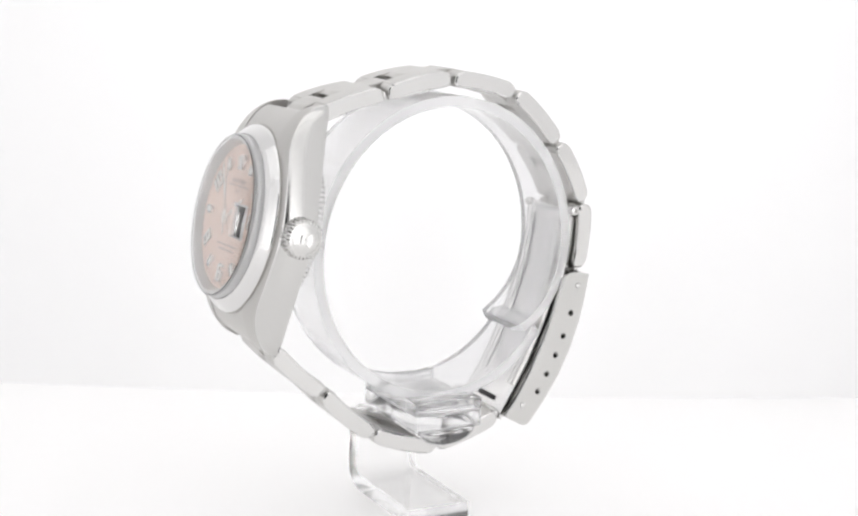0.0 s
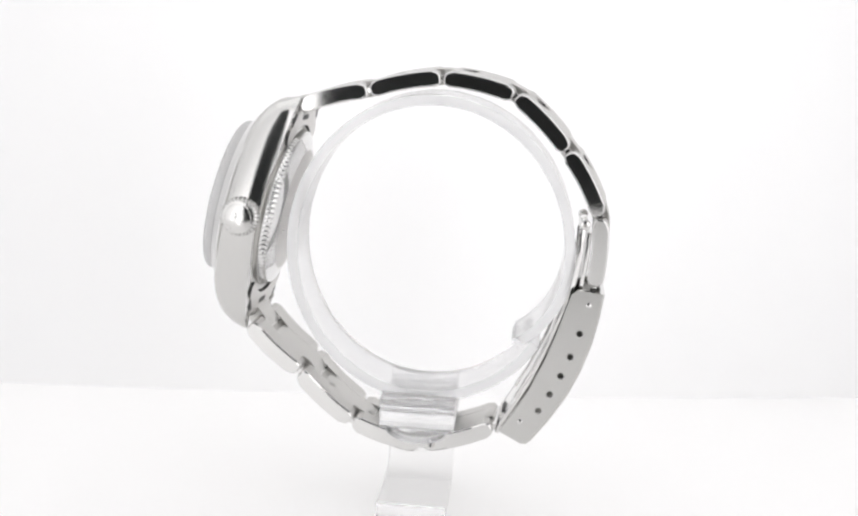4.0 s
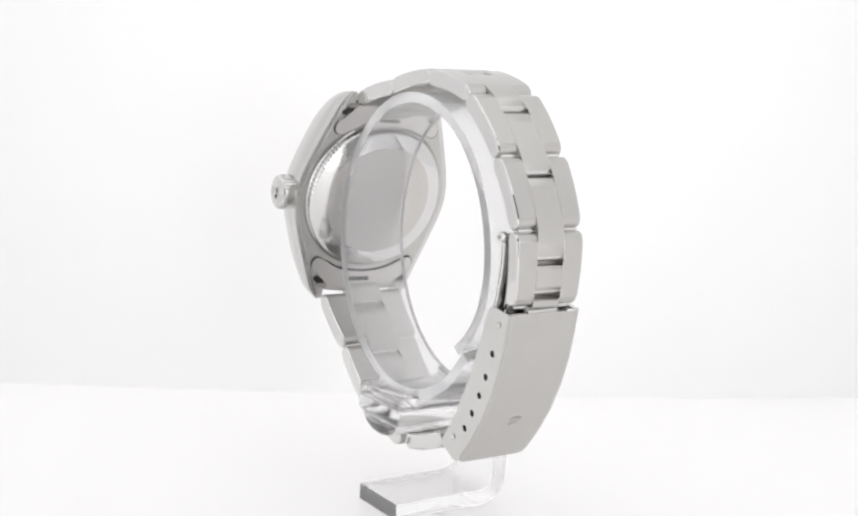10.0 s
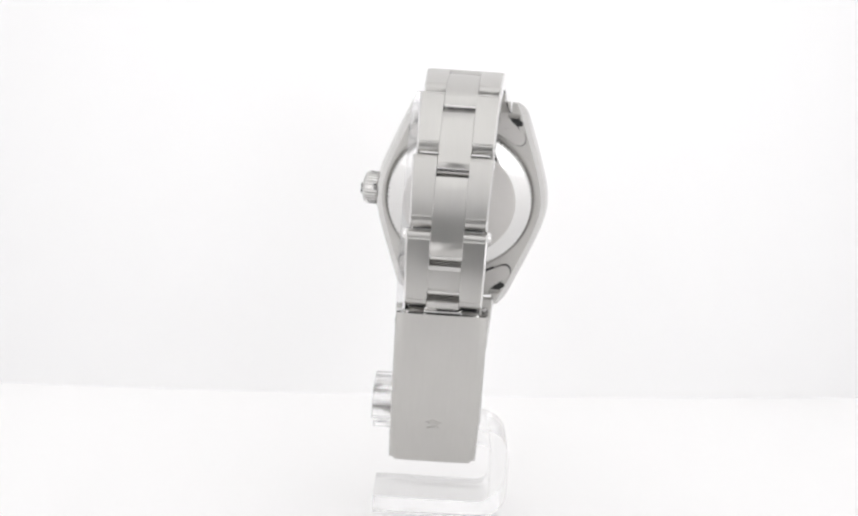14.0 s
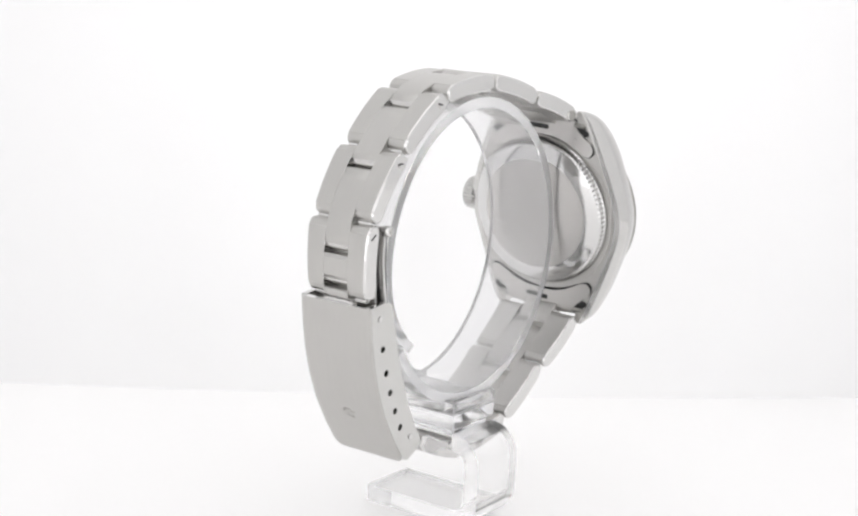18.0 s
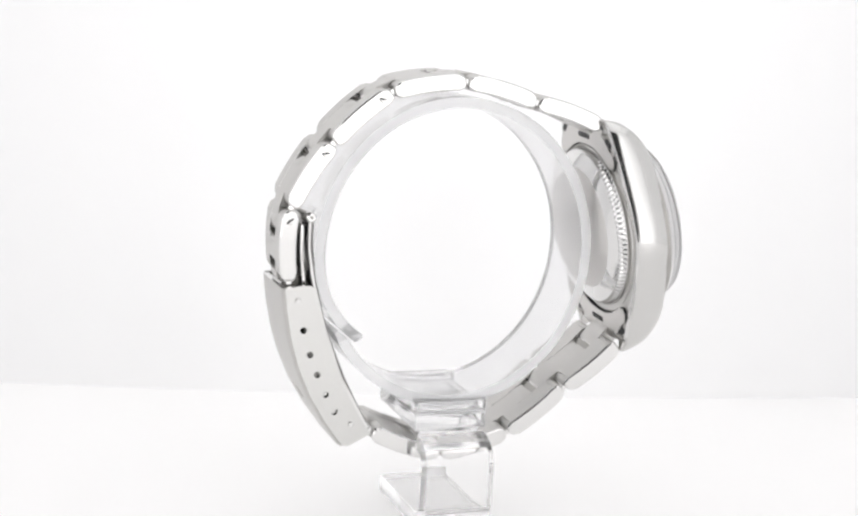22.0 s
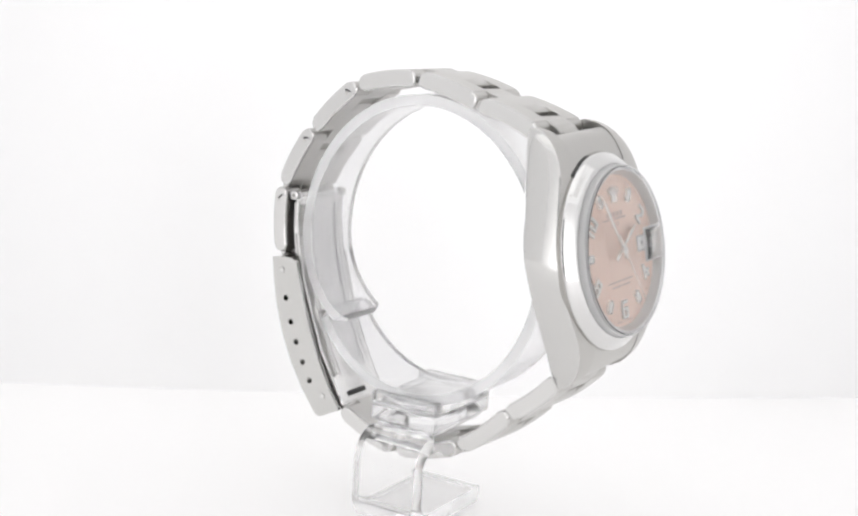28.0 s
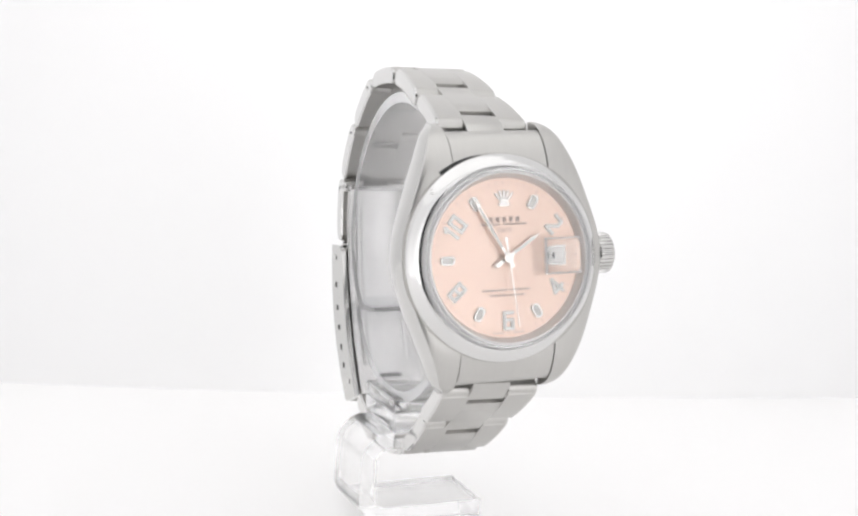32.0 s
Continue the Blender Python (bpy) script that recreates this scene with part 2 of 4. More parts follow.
def on_link(p, q, u, off):
    ey, ez = q[0] - p[0], q[1] - p[1]
    l = math.hypot(ey, ez)
    ny, nz = -ez / l, ey / l
    h = off + BULGE * 4 * u * (1 - u)
    return p[0] + ey * u + ny * h, p[1] + ez * u + nz * h


def strip(line_out, line_in):
    return line_out + line_in[::-1]


def taper(bm, p, q, xm, hw, extra=0.2):
    """Draws the outer faces of a link in towards its narrower end."""
    ey, ez = q[0] - p[0], q[1] - p[1]
    l2 = ey * ey + ez * ez
    dw = half_width(*q) - half_width(*p) - extra
    for v in bm.verts:
        if abs(v.co.x - xm) > hw * 0.8:
            u = ((v.co.y - p[0]) * ey + (v.co.z - p[1]) * ez) / l2
            v.co.x += math.copysign(1, v.co.x - xm) * dw * (u - 0.5)


def link_outline(p, q, gap=0.22, n=9):
    """One outer link in profile, with rounded ends."""
    l = math.hypot(q[0] - p[0], q[1] - p[1])
    u0, u1, r = gap / l, 1 - gap / l, 0.95 / l
    out, inn = [], []
    eps = 0.004
    us = [u0 + r * (1 - math.cos(radians(a))) for a in (0, 22, 45, 67, 85)] + [u0 + r + eps] + [u0 + r + (u1 - u0 - 2 * r) * k / n for k in range(1, n)]
    us += [u1 - r - eps] + [u1 - r * (1 - math.cos(radians(a))) for a in (85, 67, 45, 22, 0)]
    for u in us:
        e = min(u - u0, u1 - u)
        t = 1.0 if e >= r else math.sqrt(max(0.0, 1 - (1 - e / r) ** 2))
        h = THICK / 2 * (0.30 + 0.70 * t if e > r else 0.28 + 0.61 * t)
        out.append(on_link(p, q, u, h))
        inn.append(on_link(p, q, u, -h))
    return strip(out, inn)


def centre_outline(samples, hi=1.19, lo=-1.17, r=0.3):
    """A centre link that follows the chain over given (p, q, u) samples, its ends rounded."""
    out = [on_link(p, q, u, hi - (r if k in (0, len(samples) - 1) else 0)) for k, (p, q, u) in enumerate(samples)]
    inn = [on_link(p, q, u, lo + (r if k in (0, len(samples) - 1) else 0)) for k, (p, q, u) in enumerate(samples)]
    return strip(out, inn)


watch = tagged(empty("wristwatch", (0, 0, AXIS_Z)), "steel wristwatch with salmon dial and three-row bracelet, on a clear holder", "watch")


def slot_floor(p, q, near, off, xm, cw, ym, parent):
    """What shows in a slot: a rounded hinge barrel on the case's side (near), and deep behind it a bridge in steel
    darkened for the slot's shade.
    """
    l = math.hypot(q[0] - p[0], q[1] - p[1])
    lo, hi = min(near, off) - 0.04, max(near, off) + 0.04
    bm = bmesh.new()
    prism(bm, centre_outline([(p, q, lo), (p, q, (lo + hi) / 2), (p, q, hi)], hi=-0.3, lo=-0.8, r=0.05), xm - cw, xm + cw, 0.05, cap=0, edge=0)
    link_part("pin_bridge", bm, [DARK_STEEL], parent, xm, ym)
    middle = near + math.copysign(0.02 / l, near - off)
    outline = []
    for k in range(18):
        a = 2 * math.pi * k / 18
        outline.append(on_link(p, q, middle + 0.82 * math.cos(a) / l, 0.02 + 0.86 * math.sin(a)))
    bm = bmesh.new()
    prism(bm, outline, xm - cw, xm + cw, 0.03, cap=0, edge=0)
    link_part("hinge_barrel", bm, [BARREL], parent, xm, ym)


def bracelet_link(p, q, parent, slots, after, screw=None):
    """A pair of outer links with the centre link between slots; after: the next link's (p, q, u) up to which the centre reaches."""
    ym, zm = (p[0] + q[0]) / 2, (p[1] + q[1]) / 2
    xm, hw = x_mid(ym), half_width(ym, zm)
    cw = hw * CENTRE
    outline = link_outline(p, q)
    bm = bmesh.new()
    prism(bm, outline, xm + cw + 0.02, xm + hw, 0.03, far=0.24)
    taper(bm, p, q, xm, hw, 0.36)
    link_part("outer_link", bm, [BRUSHED, POLISHED], parent, xm, ym)
    bm = bmesh.new()
    prism(bm, outline, xm - hw, xm - cw - 0.02, 0.24, far=0.03)
    taper(bm, p, q, xm, hw)
    link_part("outer_link", bm, [BRUSHED, POLISHED], parent, xm, ym)
    spans = []
    edges = list(slots)
    for k, (a, b) in enumerate(edges):
        nxt = edges[k + 1][0] if k + 1 < len(edges) else None
        us = [b + ((nxt if nxt is not None else 1.0) - b) * i / 7 for i in range(8)]
        samples = [(p, q, u) for u in us]
        if nxt is None and after:
            samples = samples[:-1] + [(after[0], after[1], 0.02 + (after[2] - 0.02) * i / 3) for i in range(4)]
        spans.append(samples)
    for samples in spans:
        bm = bmesh.new()
        prism(bm, centre_outline(samples), xm - cw, xm + cw, 0.03, cap=0, edge=0)
        link_part("centre_link", bm, [BRUSHED, POLISHED], parent, xm, ym)
    for a, b in edges:
        slot_floor(p, q, a, b, xm, cw, ym, parent)
    # pin ends at the joint, between the outer links
    bm = bmesh.new()
    ring = [(q[0] + 0.42 * math.cos(a * math.pi / 6), q[1] + 0.42 * math.sin(a * math.pi / 6)) for a in range(12)]
    prism(bm, ring, xm - hw + 0.7, xm + hw - 0.7, 0.05, cap=0, edge=0)
    link_part("link_pin", bm, [POLISHED], parent, xm, ym)
    if screw:
        pin_dot(on_link(p, q, 0.15, 0.0), xm + hw + 0.35 * (half_width(*p) - half_width(*q)), parent, xm, ym)
        for sgn in screw:
            screw_head(on_link(p, q, 0.16, 0.0), xm + sgn * (hw + 0.35 * (half_width(*p) - half_width(*q))), sgn, parent, (q[0] - p[0], q[1] - p[1]), xm, ym)


def pin_dot(at, x, parent, xm, ym):
    bm = bmesh.new()
    ring = [(at[0] + 0.5 * math.cos(a * math.pi / 9), at[1] + 0.5 * math.sin(a * math.pi / 9)) for a in range(18)]
    prism(bm, ring, x - 0.1, x + 0.05, 0.03)
    link_part("pin_end", bm, [SATIN, SATIN], parent, xm, ym, "flush round pin end")


def screw_head(at, x, sgn, parent, along, xm, ym):
    y, z = at
    bm = bmesh.new()
    ring = [(y + 0.62 * math.cos(a * math.pi / 9), z + 0.62 * math.sin(a * math.pi / 9)) for a in range(18)]
    prism(bm, ring, min(x, x + sgn * 0.06), max(x, x + sgn * 0.06), 0.025)
    l = math.hypot(*along)
    ey, ez = along[0] / l, along[1] / l
    c, s = math.cos(0.9), math.sin(0.9)
    fy, fz = ey * c - ez * s, ey * s + ez * c
    slit = [(y + fy * a - fz * b, z + fz * a + fy * b) for a, b in ((-0.58, -0.14), (0.58, -0.14), (0.58, 0.14), (-0.58, 0.14))]
    prism(bm, slit, min(x, x + sgn * 0.075), max(x, x + sgn * 0.075), 0.01, cap=2, edge=2, side=2)
    link_part("link_screw", bm, [SATIN, SATIN, INK_AND_SHADE], parent, xm, ym, "slotted screw head")


TOP_LINKS = list(zip(JT, JT[1:]))
SLOT_U = [(0.26, 0.385), (0.22, 0.345), (0.23, 0.355), (0.26, 0.385), (0.22, 0.345), (0.32, 0.445)]
for i, (p, q) in enumerate(TOP_LINKS):
    link = new("bracelet_link")
    link.parent = watch
    slots = [SLOT_U[i]] + ([(0.77, 0.89)] if i == 5 else [])
    after = (*TOP_LINKS[i + 1], SLOT_U[i + 1][0]) if i < 5 else None
    bracelet_link(p, q, link, slots, after, screw=(-1,) if i >= 3 else None)
LOW_LINKS = list(zip(JB, JB[1:]))[::-1]
LOW_LINKS = [(q, p) for p, q in LOW_LINKS]


def low_flip():
    # the lower chain is drawn from the case towards the clasp; the outward side turns with it
    for i, (p, q) in enumerate(LOW_LINKS):
        link = new("bracelet_link")
        link.parent = watch
        # run from q to p so that the outward normal stays outward, with slots mirrored
        ym, zm = (p[0] + q[0]) / 2, (p[1] + q[1]) / 2
        xm, hw = x_low(ym), half_width(ym, zm)
        cw = hw * CENTRE
        outline = link_outline(q, p)
        for x0, x1, b0, b1 in ((xm + cw + 0.02, xm + hw, 0.03, 0.24), (xm - hw, xm - cw - 0.02, 0.24, 0.03)):
            bm = bmesh.new()
            prism(bm, outline, x0, x1, b0, far=b1)
            taper(bm, p, q, xm, hw, -0.1)
            link_part("outer_link", bm, [BRUSHED, POLISHED], link, xm, ym)
        samples = [(q, p, 0.64 * (1 - k / 7)) for k in range(8)]
        if i < 3:
            p2, q2 = LOW_LINKS[i + 1]
            samples = samples[:-1] + [(q2, p2, 0.98 - 0.22 * k / 3) for k in range(4)]
        bm = bmesh.new()
        prism(bm, centre_outline(samples), xm - cw, xm + cw, 0.03, cap=0, edge=0)
        link_part("centre_link", bm, [BRUSHED, POLISHED], link, xm, ym)
        slot_floor(q, p, 0.76, 0.64, xm, cw, ym, link)
        bm = bmesh.new()
        ring = [(q[0] + 0.42 * math.cos(a * math.pi / 6), q[1] + 0.42 * math.sin(a * math.pi / 6)) for a in range(12)]
        prism(bm, ring, xm - hw + 0.7, xm + hw - 0.7, 0.05, cap=0, edge=0)
        link_part("link_pin", bm, [POLISHED], link, xm, ym)
        if i == 3:
            screw_head(on_link(q, p, 0.86, -0.1), xm + hw, 1, link, (p[0] - q[0], p[1] - q[1]), xm, ym)


low_flip()


# ---------------------------------------------------------------- the folding clasp
CLASP_OUT = [(24.55, -12.9), (24.1, -16.5), (23.35, -20.3), (22.15, -24.2), (20.4, -28.2), (18.1, -32.0), (15.72, -35.23), (15.5, -35.53), (15.3, -35.8)]
CLASP_IN = [(10.95, -34.0), (12.8, -31.2), (14.9, -27.3), (16.8, -22.8), (18.2, -18.6), (19.3, -14.8), (19.75, -13.1), (20.6, -12.45), (22.2, -12.5)]
CX0, CX1 = -7.05, 4.85


def clasp_flange(parent, x0, x1):
    bm = bmesh.new()
    outline = [(y - 0.38, z + 0.12) for y, z in CLASP_OUT[:-2]] + [(14.9, -35.5), (14.2, -35.6)] + CLASP_IN
    holes = [(21.38, -18.68), (20.3, -22.15), (19.17, -25.05), (17.82, -27.9), (16.4, -30.47)]
    layers = []
    for x in (x0, x1):
        loops, edges = [], []
        vs = [bm.verts.new((x, y, z)) for y, z in outline]
        loops.append(vs)
        for hy, hz in holes:
            loops.append([bm.verts.new((x, hy + 0.47 * math.cos(a * math.pi / 8), hz + 0.47 * math.sin(a * math.pi / 8))) for a in range(16)])
        for lp in loops:
            edges += [bm.edges.new((lp[i], lp[(i + 1) % len(lp)])) for i in range(len(lp))]
        bmesh.ops.triangle_fill(bm, edges=edges, use_beauty=True, use_dissolve=False)
        layers.append(loops)
    for a, b in zip(*layers):
        for i in range(len(a)):
            j = (i + 1) % len(a)
            f = bm.faces.new((a[i], a[j], b[j], b[i]))
    return part("side_flange", bm, [FLANGE], parent, "fine satin side with five adjusting holes", sharp=30)


def clasp():
    body = new("clasp")
    body.parent = watch
    tagged(body, "brushed folding clasp cover with polished sides")
    # curved cover plate, slightly crowned across
    bm = bmesh.new()
    cols = 12
    across = (0, 0.012, 0.035, 0.09, 0.2, 0.35, 0.5, 0.65, 0.8, 0.91, 0.965, 0.988, 1)
    grid = {}
    for layer, depth in ((0, 0.0), (1, 0.75)):
        for k, (y, z) in enumerate(CLASP_OUT):
            a = CLASP_OUT[max(0, k - 1)]
            b = CLASP_OUT[min(len(CLASP_OUT) - 1, k + 1)]
            dy, dz = b[0] - a[0], b[1] - a[1]
            l = math.hypot(dy, dz)
            ny, nz = -dz / l, dy / l
            for c in range(cols + 1):
                u = across[c]
                inset = {len(CLASP_OUT) - 1: 0.75, len(CLASP_OUT) - 2: 0.28}.get(k, 0.05)
                x = CX0 + inset + (CX1 - CX0 - 2 * inset) * u
                crown = -0.1 * (2 * u - 1) ** 6 - depth
                if layer == 0:
                    crown -= {0: 0.42, 1: 0.2, 2: 0.05}.get(min(c, cols - c), 0)
                grid[layer, k, c] = bm.verts.new((x, y + ny * crown, z + nz * crown))
    rows = len(CLASP_OUT)
    for layer in (0, 1):
        for k in range(rows - 1):
            for c in range(cols):
                bm.faces.new((grid[layer, k, c], grid[layer, k, c + 1], grid[layer, k + 1, c + 1], grid[layer, k + 1, c]))
    for k in range(rows - 1):
        for c in (0, cols):
            f = bm.faces.new((grid[0, k, c], grid[0, k + 1, c], grid[1, k + 1, c], grid[1, k, c]))
            f.material_index = 0
    for c in range(cols):
        for k in (0, rows - 1):
            f = bm.faces.new((grid[0, k, c], grid[0, k, c + 1], grid[1, k, c + 1], grid[1, k, c]))
            f.material_index = 1
    part("cover_plate", bm, [BRUSHED, POLISHED], body, "brushed steel cover plate", sharp=40)
    # bottom lip
    bm = bmesh.new()
    prism(bm, [(15.3, -35.4), (15.05, -35.85), (14.3, -35.75), (14.4, -35.2)], CX0 + 0.75, CX1 - 0.75, 0.1, cap=0, edge=0)
    part("lip", bm, [BRUSHED, POLISHED], body)
    clasp_flange(body, CX0, CX0 + 0.75)
    clasp_flange(body, CX1 - 0.75, CX1)
    for y, z in ((22.3, -14.5), (13.9, -32.4)):
        for x, sgn in ((CX0, -1), (CX1, 1)):
            bm = bmesh.new()
            ring = [(y + 0.42 * math.cos(a * math.pi / 8), z + 0.42 * math.sin(a * math.pi / 8)) for a in range(16)]
            prism(bm, ring, min(x, x + sgn * 0.14), max(x, x + sgn * 0.14), 0.1)
            part("rivet", bm, [POLISHED, POLISHED], body, "small round rivet")
    # bridge, in steel darkened for the shade in the mouth, and spring seat between the cover and the last link
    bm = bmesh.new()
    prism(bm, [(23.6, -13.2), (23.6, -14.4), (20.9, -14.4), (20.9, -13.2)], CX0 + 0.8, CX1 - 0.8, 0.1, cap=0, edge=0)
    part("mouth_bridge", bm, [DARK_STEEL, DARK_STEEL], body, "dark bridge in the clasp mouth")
    bm = bmesh.new()
    prism(bm, [(23.9, -12.55), (23.9, -13.1), (22.6, -13.1), (22.6, -12.55)], -3.6, 1.3, 0.08, cap=0, edge=0)
    part("spring_tab", bm, [POLISHED, POLISHED], body)
    # folding blades seen on the inside of the loop
    def blade(name, line, x0, x1, t=0.55, m=SATIN):
        out, inn = [], []
        for k, (y, z) in enumerate(line):
            a, b = line[max(0, k - 1)], line[min(len(line) - 1, k + 1)]
            dy, dz = b[0] - a[0], b[1] - a[1]
            l = math.hypot(dy, dz)
            out.append((y - dz / l * t / 2, z + dy / l * t / 2))
            inn.append((y + dz / l * t / 2, z - dy / l * t / 2))
        bm = bmesh.new()
        prism(bm, out + inn[::-1], x0, x1, 0.1, cap=1, edge=1)
        return part(name, bm, [m, POLISHED], body, sharp=40)
    blade("inner_blade", [(20.75, -3.4), (20.7, -7.0), (20.1, -11.5), (19.0, -16.0), (17.3, -21.0), (15.2, -26.0), (12.9, -30.4), (11.3, -33.2), (10.6, -34.6)], -6.0, 3.8, 0.55, BLADE)
    for x in (-4.4, 2.2):
        blade("blade_rib", [(20.45, -4.6), (20.4, -7.0), (19.8, -11.5), (18.72, -16.0), (17.03, -21.0), (14.93, -26.0), (13.0, -29.6)], x - 0.42, x + 0.42, 0.35, BLADE)
    blade("outer_blade", [(21.7, -4.4), (21.65, -8.0), (21.2, -12.0), (20.0, -16.4), (18.6, -21.0)], -5.2, 3.0, 0.5, BLADE)
    # hinge knob at the upper end and catch at the lower end
    for x0, x1 in ((-6.9, -5.6), (3.4, 4.7)):
        bm = bmesh.new()
        ring = [(20.9 + 0.75 * math.cos(a * math.pi / 9), -3.1 + 0.75 * math.sin(a * math.pi / 9)) for a in range(18)]
        prism(bm, ring, x0, x1, 0.3)
        part("hinge_knob", bm, [POLISHED, POLISHED], body, "bright round hinge pin end")
        bm = bmesh.new()
        ring = [(20.9 + 0.3 * math.cos(a * math.pi / 6), -3.1 + 0.3 * math.sin(a * math.pi / 6)) for a in range(12)]
        prism(bm, ring, x0 - 0.06, x1 + 0.06, 0.03)
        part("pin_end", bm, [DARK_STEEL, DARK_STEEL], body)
    bm = bmesh.new()
    ring = [(20.9 + 0.5 * math.cos(a * math.pi / 9), -3.1 + 0.5 * math.sin(a * math.pi / 9)) for a in range(18)]
    prism(bm, ring, -5.6, 3.4, 0.05)
    part("hinge_tube", bm, [POLISHED, POLISHED], body)
    # catch slots are solid black strips, their shade put into the colour
    for (y0, z0), (y1, z1) in (((11.5, -31.9), (11.2, -32.5)), ((10.7, -33.6), (10.4, -34.2))):
        bm = bmesh.new()
        prism(bm, [(y0 - 0.05, z0), (y0 + 0.5, z0), (y1 + 0.5, z1), (y1 - 0.05, z1)], -3.6, 0.6, 0.05, cap=0, edge=0)
        part("catch_slot", bm, [INK_AND_SHADE], body, "black strip painting the shaded catch slot")
    # plain raised fan on the cover
    bm = bmesh.new()
    lean = Matrix.Translation((-0.95, 19.6, -29.62)) @ Matrix.Rotation(radians(-121.2), 4, "X") @ Matrix.Rotation(radians(180), 4, "Z") @ Matrix.Scale(1.45, 4)
    for k in range(5):
        slab(bm, [(-0.09, 0.1), (0.09, 0.1), (0.11, 0.95), (0, 1.1), (-0.11, 0.95)], -0.2, 0.03, m=lean @ Matrix.Rotation(radians(-40 + 20 * k), 4, "Z"))
    slab(bm, rounded(1.1, 0.3, 0.13), -0.2, 0.035, m=lean @ Matrix.Translation((0, -0.05, 0)))
    part("emblem", bm, [BRUSHED], body, "small raised plain emblem")


clasp()

# ---------------------------------------------------------------- the watch case, drawn about the dial's axis
TILT = radians(10.8)
CASE_X, CASE_U, CASE_SKEW = -3.7, -9.45, 2.8
MC = Matrix(((1, 0, 0, 0), (0, math.sin(TILT), -math.cos(TILT), CASE_U * math.sin(TILT)), (0, math.cos(TILT), math.sin(TILT), CASE_U * math.cos(TILT)), (0, 0, 0, 1)))
MC = Matrix.Translation((CASE_X, -26, 0)) @ Matrix.Rotation(radians(-CASE_SKEW), 4, "Z") @ Matrix.Translation((0, 26, 0)) @ MC @ Matrix.Translation((0, 0, -0.2)) @ Matrix.Rotation(radians(2.2), 4, "Z")


MD = MC @ Matrix.Translation((-0.52, -0.1, 0.35))          # bezel, dial and crystal


MB = MC @ Matrix.Translation((0.25, 0.4, 0))           # screwed case back


def case_part(name, bm, mats, parent, label="", sharp=35, at=None):
    bmesh.ops.transform(bm, matrix=at or MC, verts=bm.verts)
    return part(name, bm, mats, parent, label, sharp)


case = new("case")
case.parent = watch
tagged(case, "steel tonneau case with brushed lugs and polished flanks")


def front_at(a):
    """Front height of lugs and shoulders at a mm from the middle."""
    return 27.6 if a < 9.5 else 21.8 + 5.8 * math.sqrt(max(0.0, 1 - ((a - 9.5) / 7.65) ** 2))


def flank_in(v):
    """How far the flank draws in at v, from the rear edge (0) to the front edge (1): a polished barrel."""
    return 7.4 - math.sqrt(54.76 - (4.8 * (v - 0.5)) ** 2)


def mid_case():
    for sgn in (1, -1):
        bm = bmesh.new()
        rings = []
        n = 60
        for k in range(n + 1):
            v = 2 * k / n - 1
            u = 17.1 * math.copysign(abs(v) ** 0.85, v)
            a = abs(u)
            w = 15.6 - math.sqrt((0.405 * u) ** 2 + 2.7) - 0.22 * max(0.0, a - 15) ** 2
            inner = 6.5 if a > 9.0 else math.sqrt(11.3 ** 2 - u * u)
            f, r = front_at(a), 22.6 - 0.8 * (a / 17) ** 2
            r = min(r, f - 0.3)
            c = min(1.0, (f - r) / 3.5)
            f -= 0.25 * c
            pts = [(inner, r), (w - 1.15 * c, r)]
            # the flank is a shallow barrel between its two edges
            for v2 in (0, 0.08, 0.16, 0.25, 0.34, 0.43, 0.52, 0.61, 0.7, 0.78, 0.86, 0.93, 1.0):
                pts.append((w + 0.1 - flank_in(v2) * c, r + 0.12 * c + (f - r - 0.24 * c) * v2))
            pts += [(w - 0.42, f + 0.02 * c), (w - 0.95, f + 0.2 * c), (inner, f + 0.45 * c)]
            rings.append([bm.verts.new((sgn * x, u, d)) for x, d in pts])
        kinds = (0, 1) + (1,) * 12 + (1, 0, 0)
        m = len(kinds)
        for a, b in zip(rings, rings[1:]):
            for i in range(m):
                fc = bm.faces.new((a[i], a[i + 1], b[i + 1], b[i]))
                fc.material_index = kinds[i]
            bm.faces.new((a[m], a[0], b[0], b[m]))
        for ring in (rings[0], rings[-1]):
            bm.faces.new(ring)
        case_part("lug_flank", bm, [BRUSHED, FLANK], case, "lug pair with a rounded polished flank", sharp=19)
    bm = bmesh.new()
    lathe(bm, [(0, 22.3), (12.5, 22.3), (12.55, 22.5), (12.55, 27.0), (0, 27.0)], 96)
    case_part("mid_case", bm, [BRUSHED], case)


mid_case()


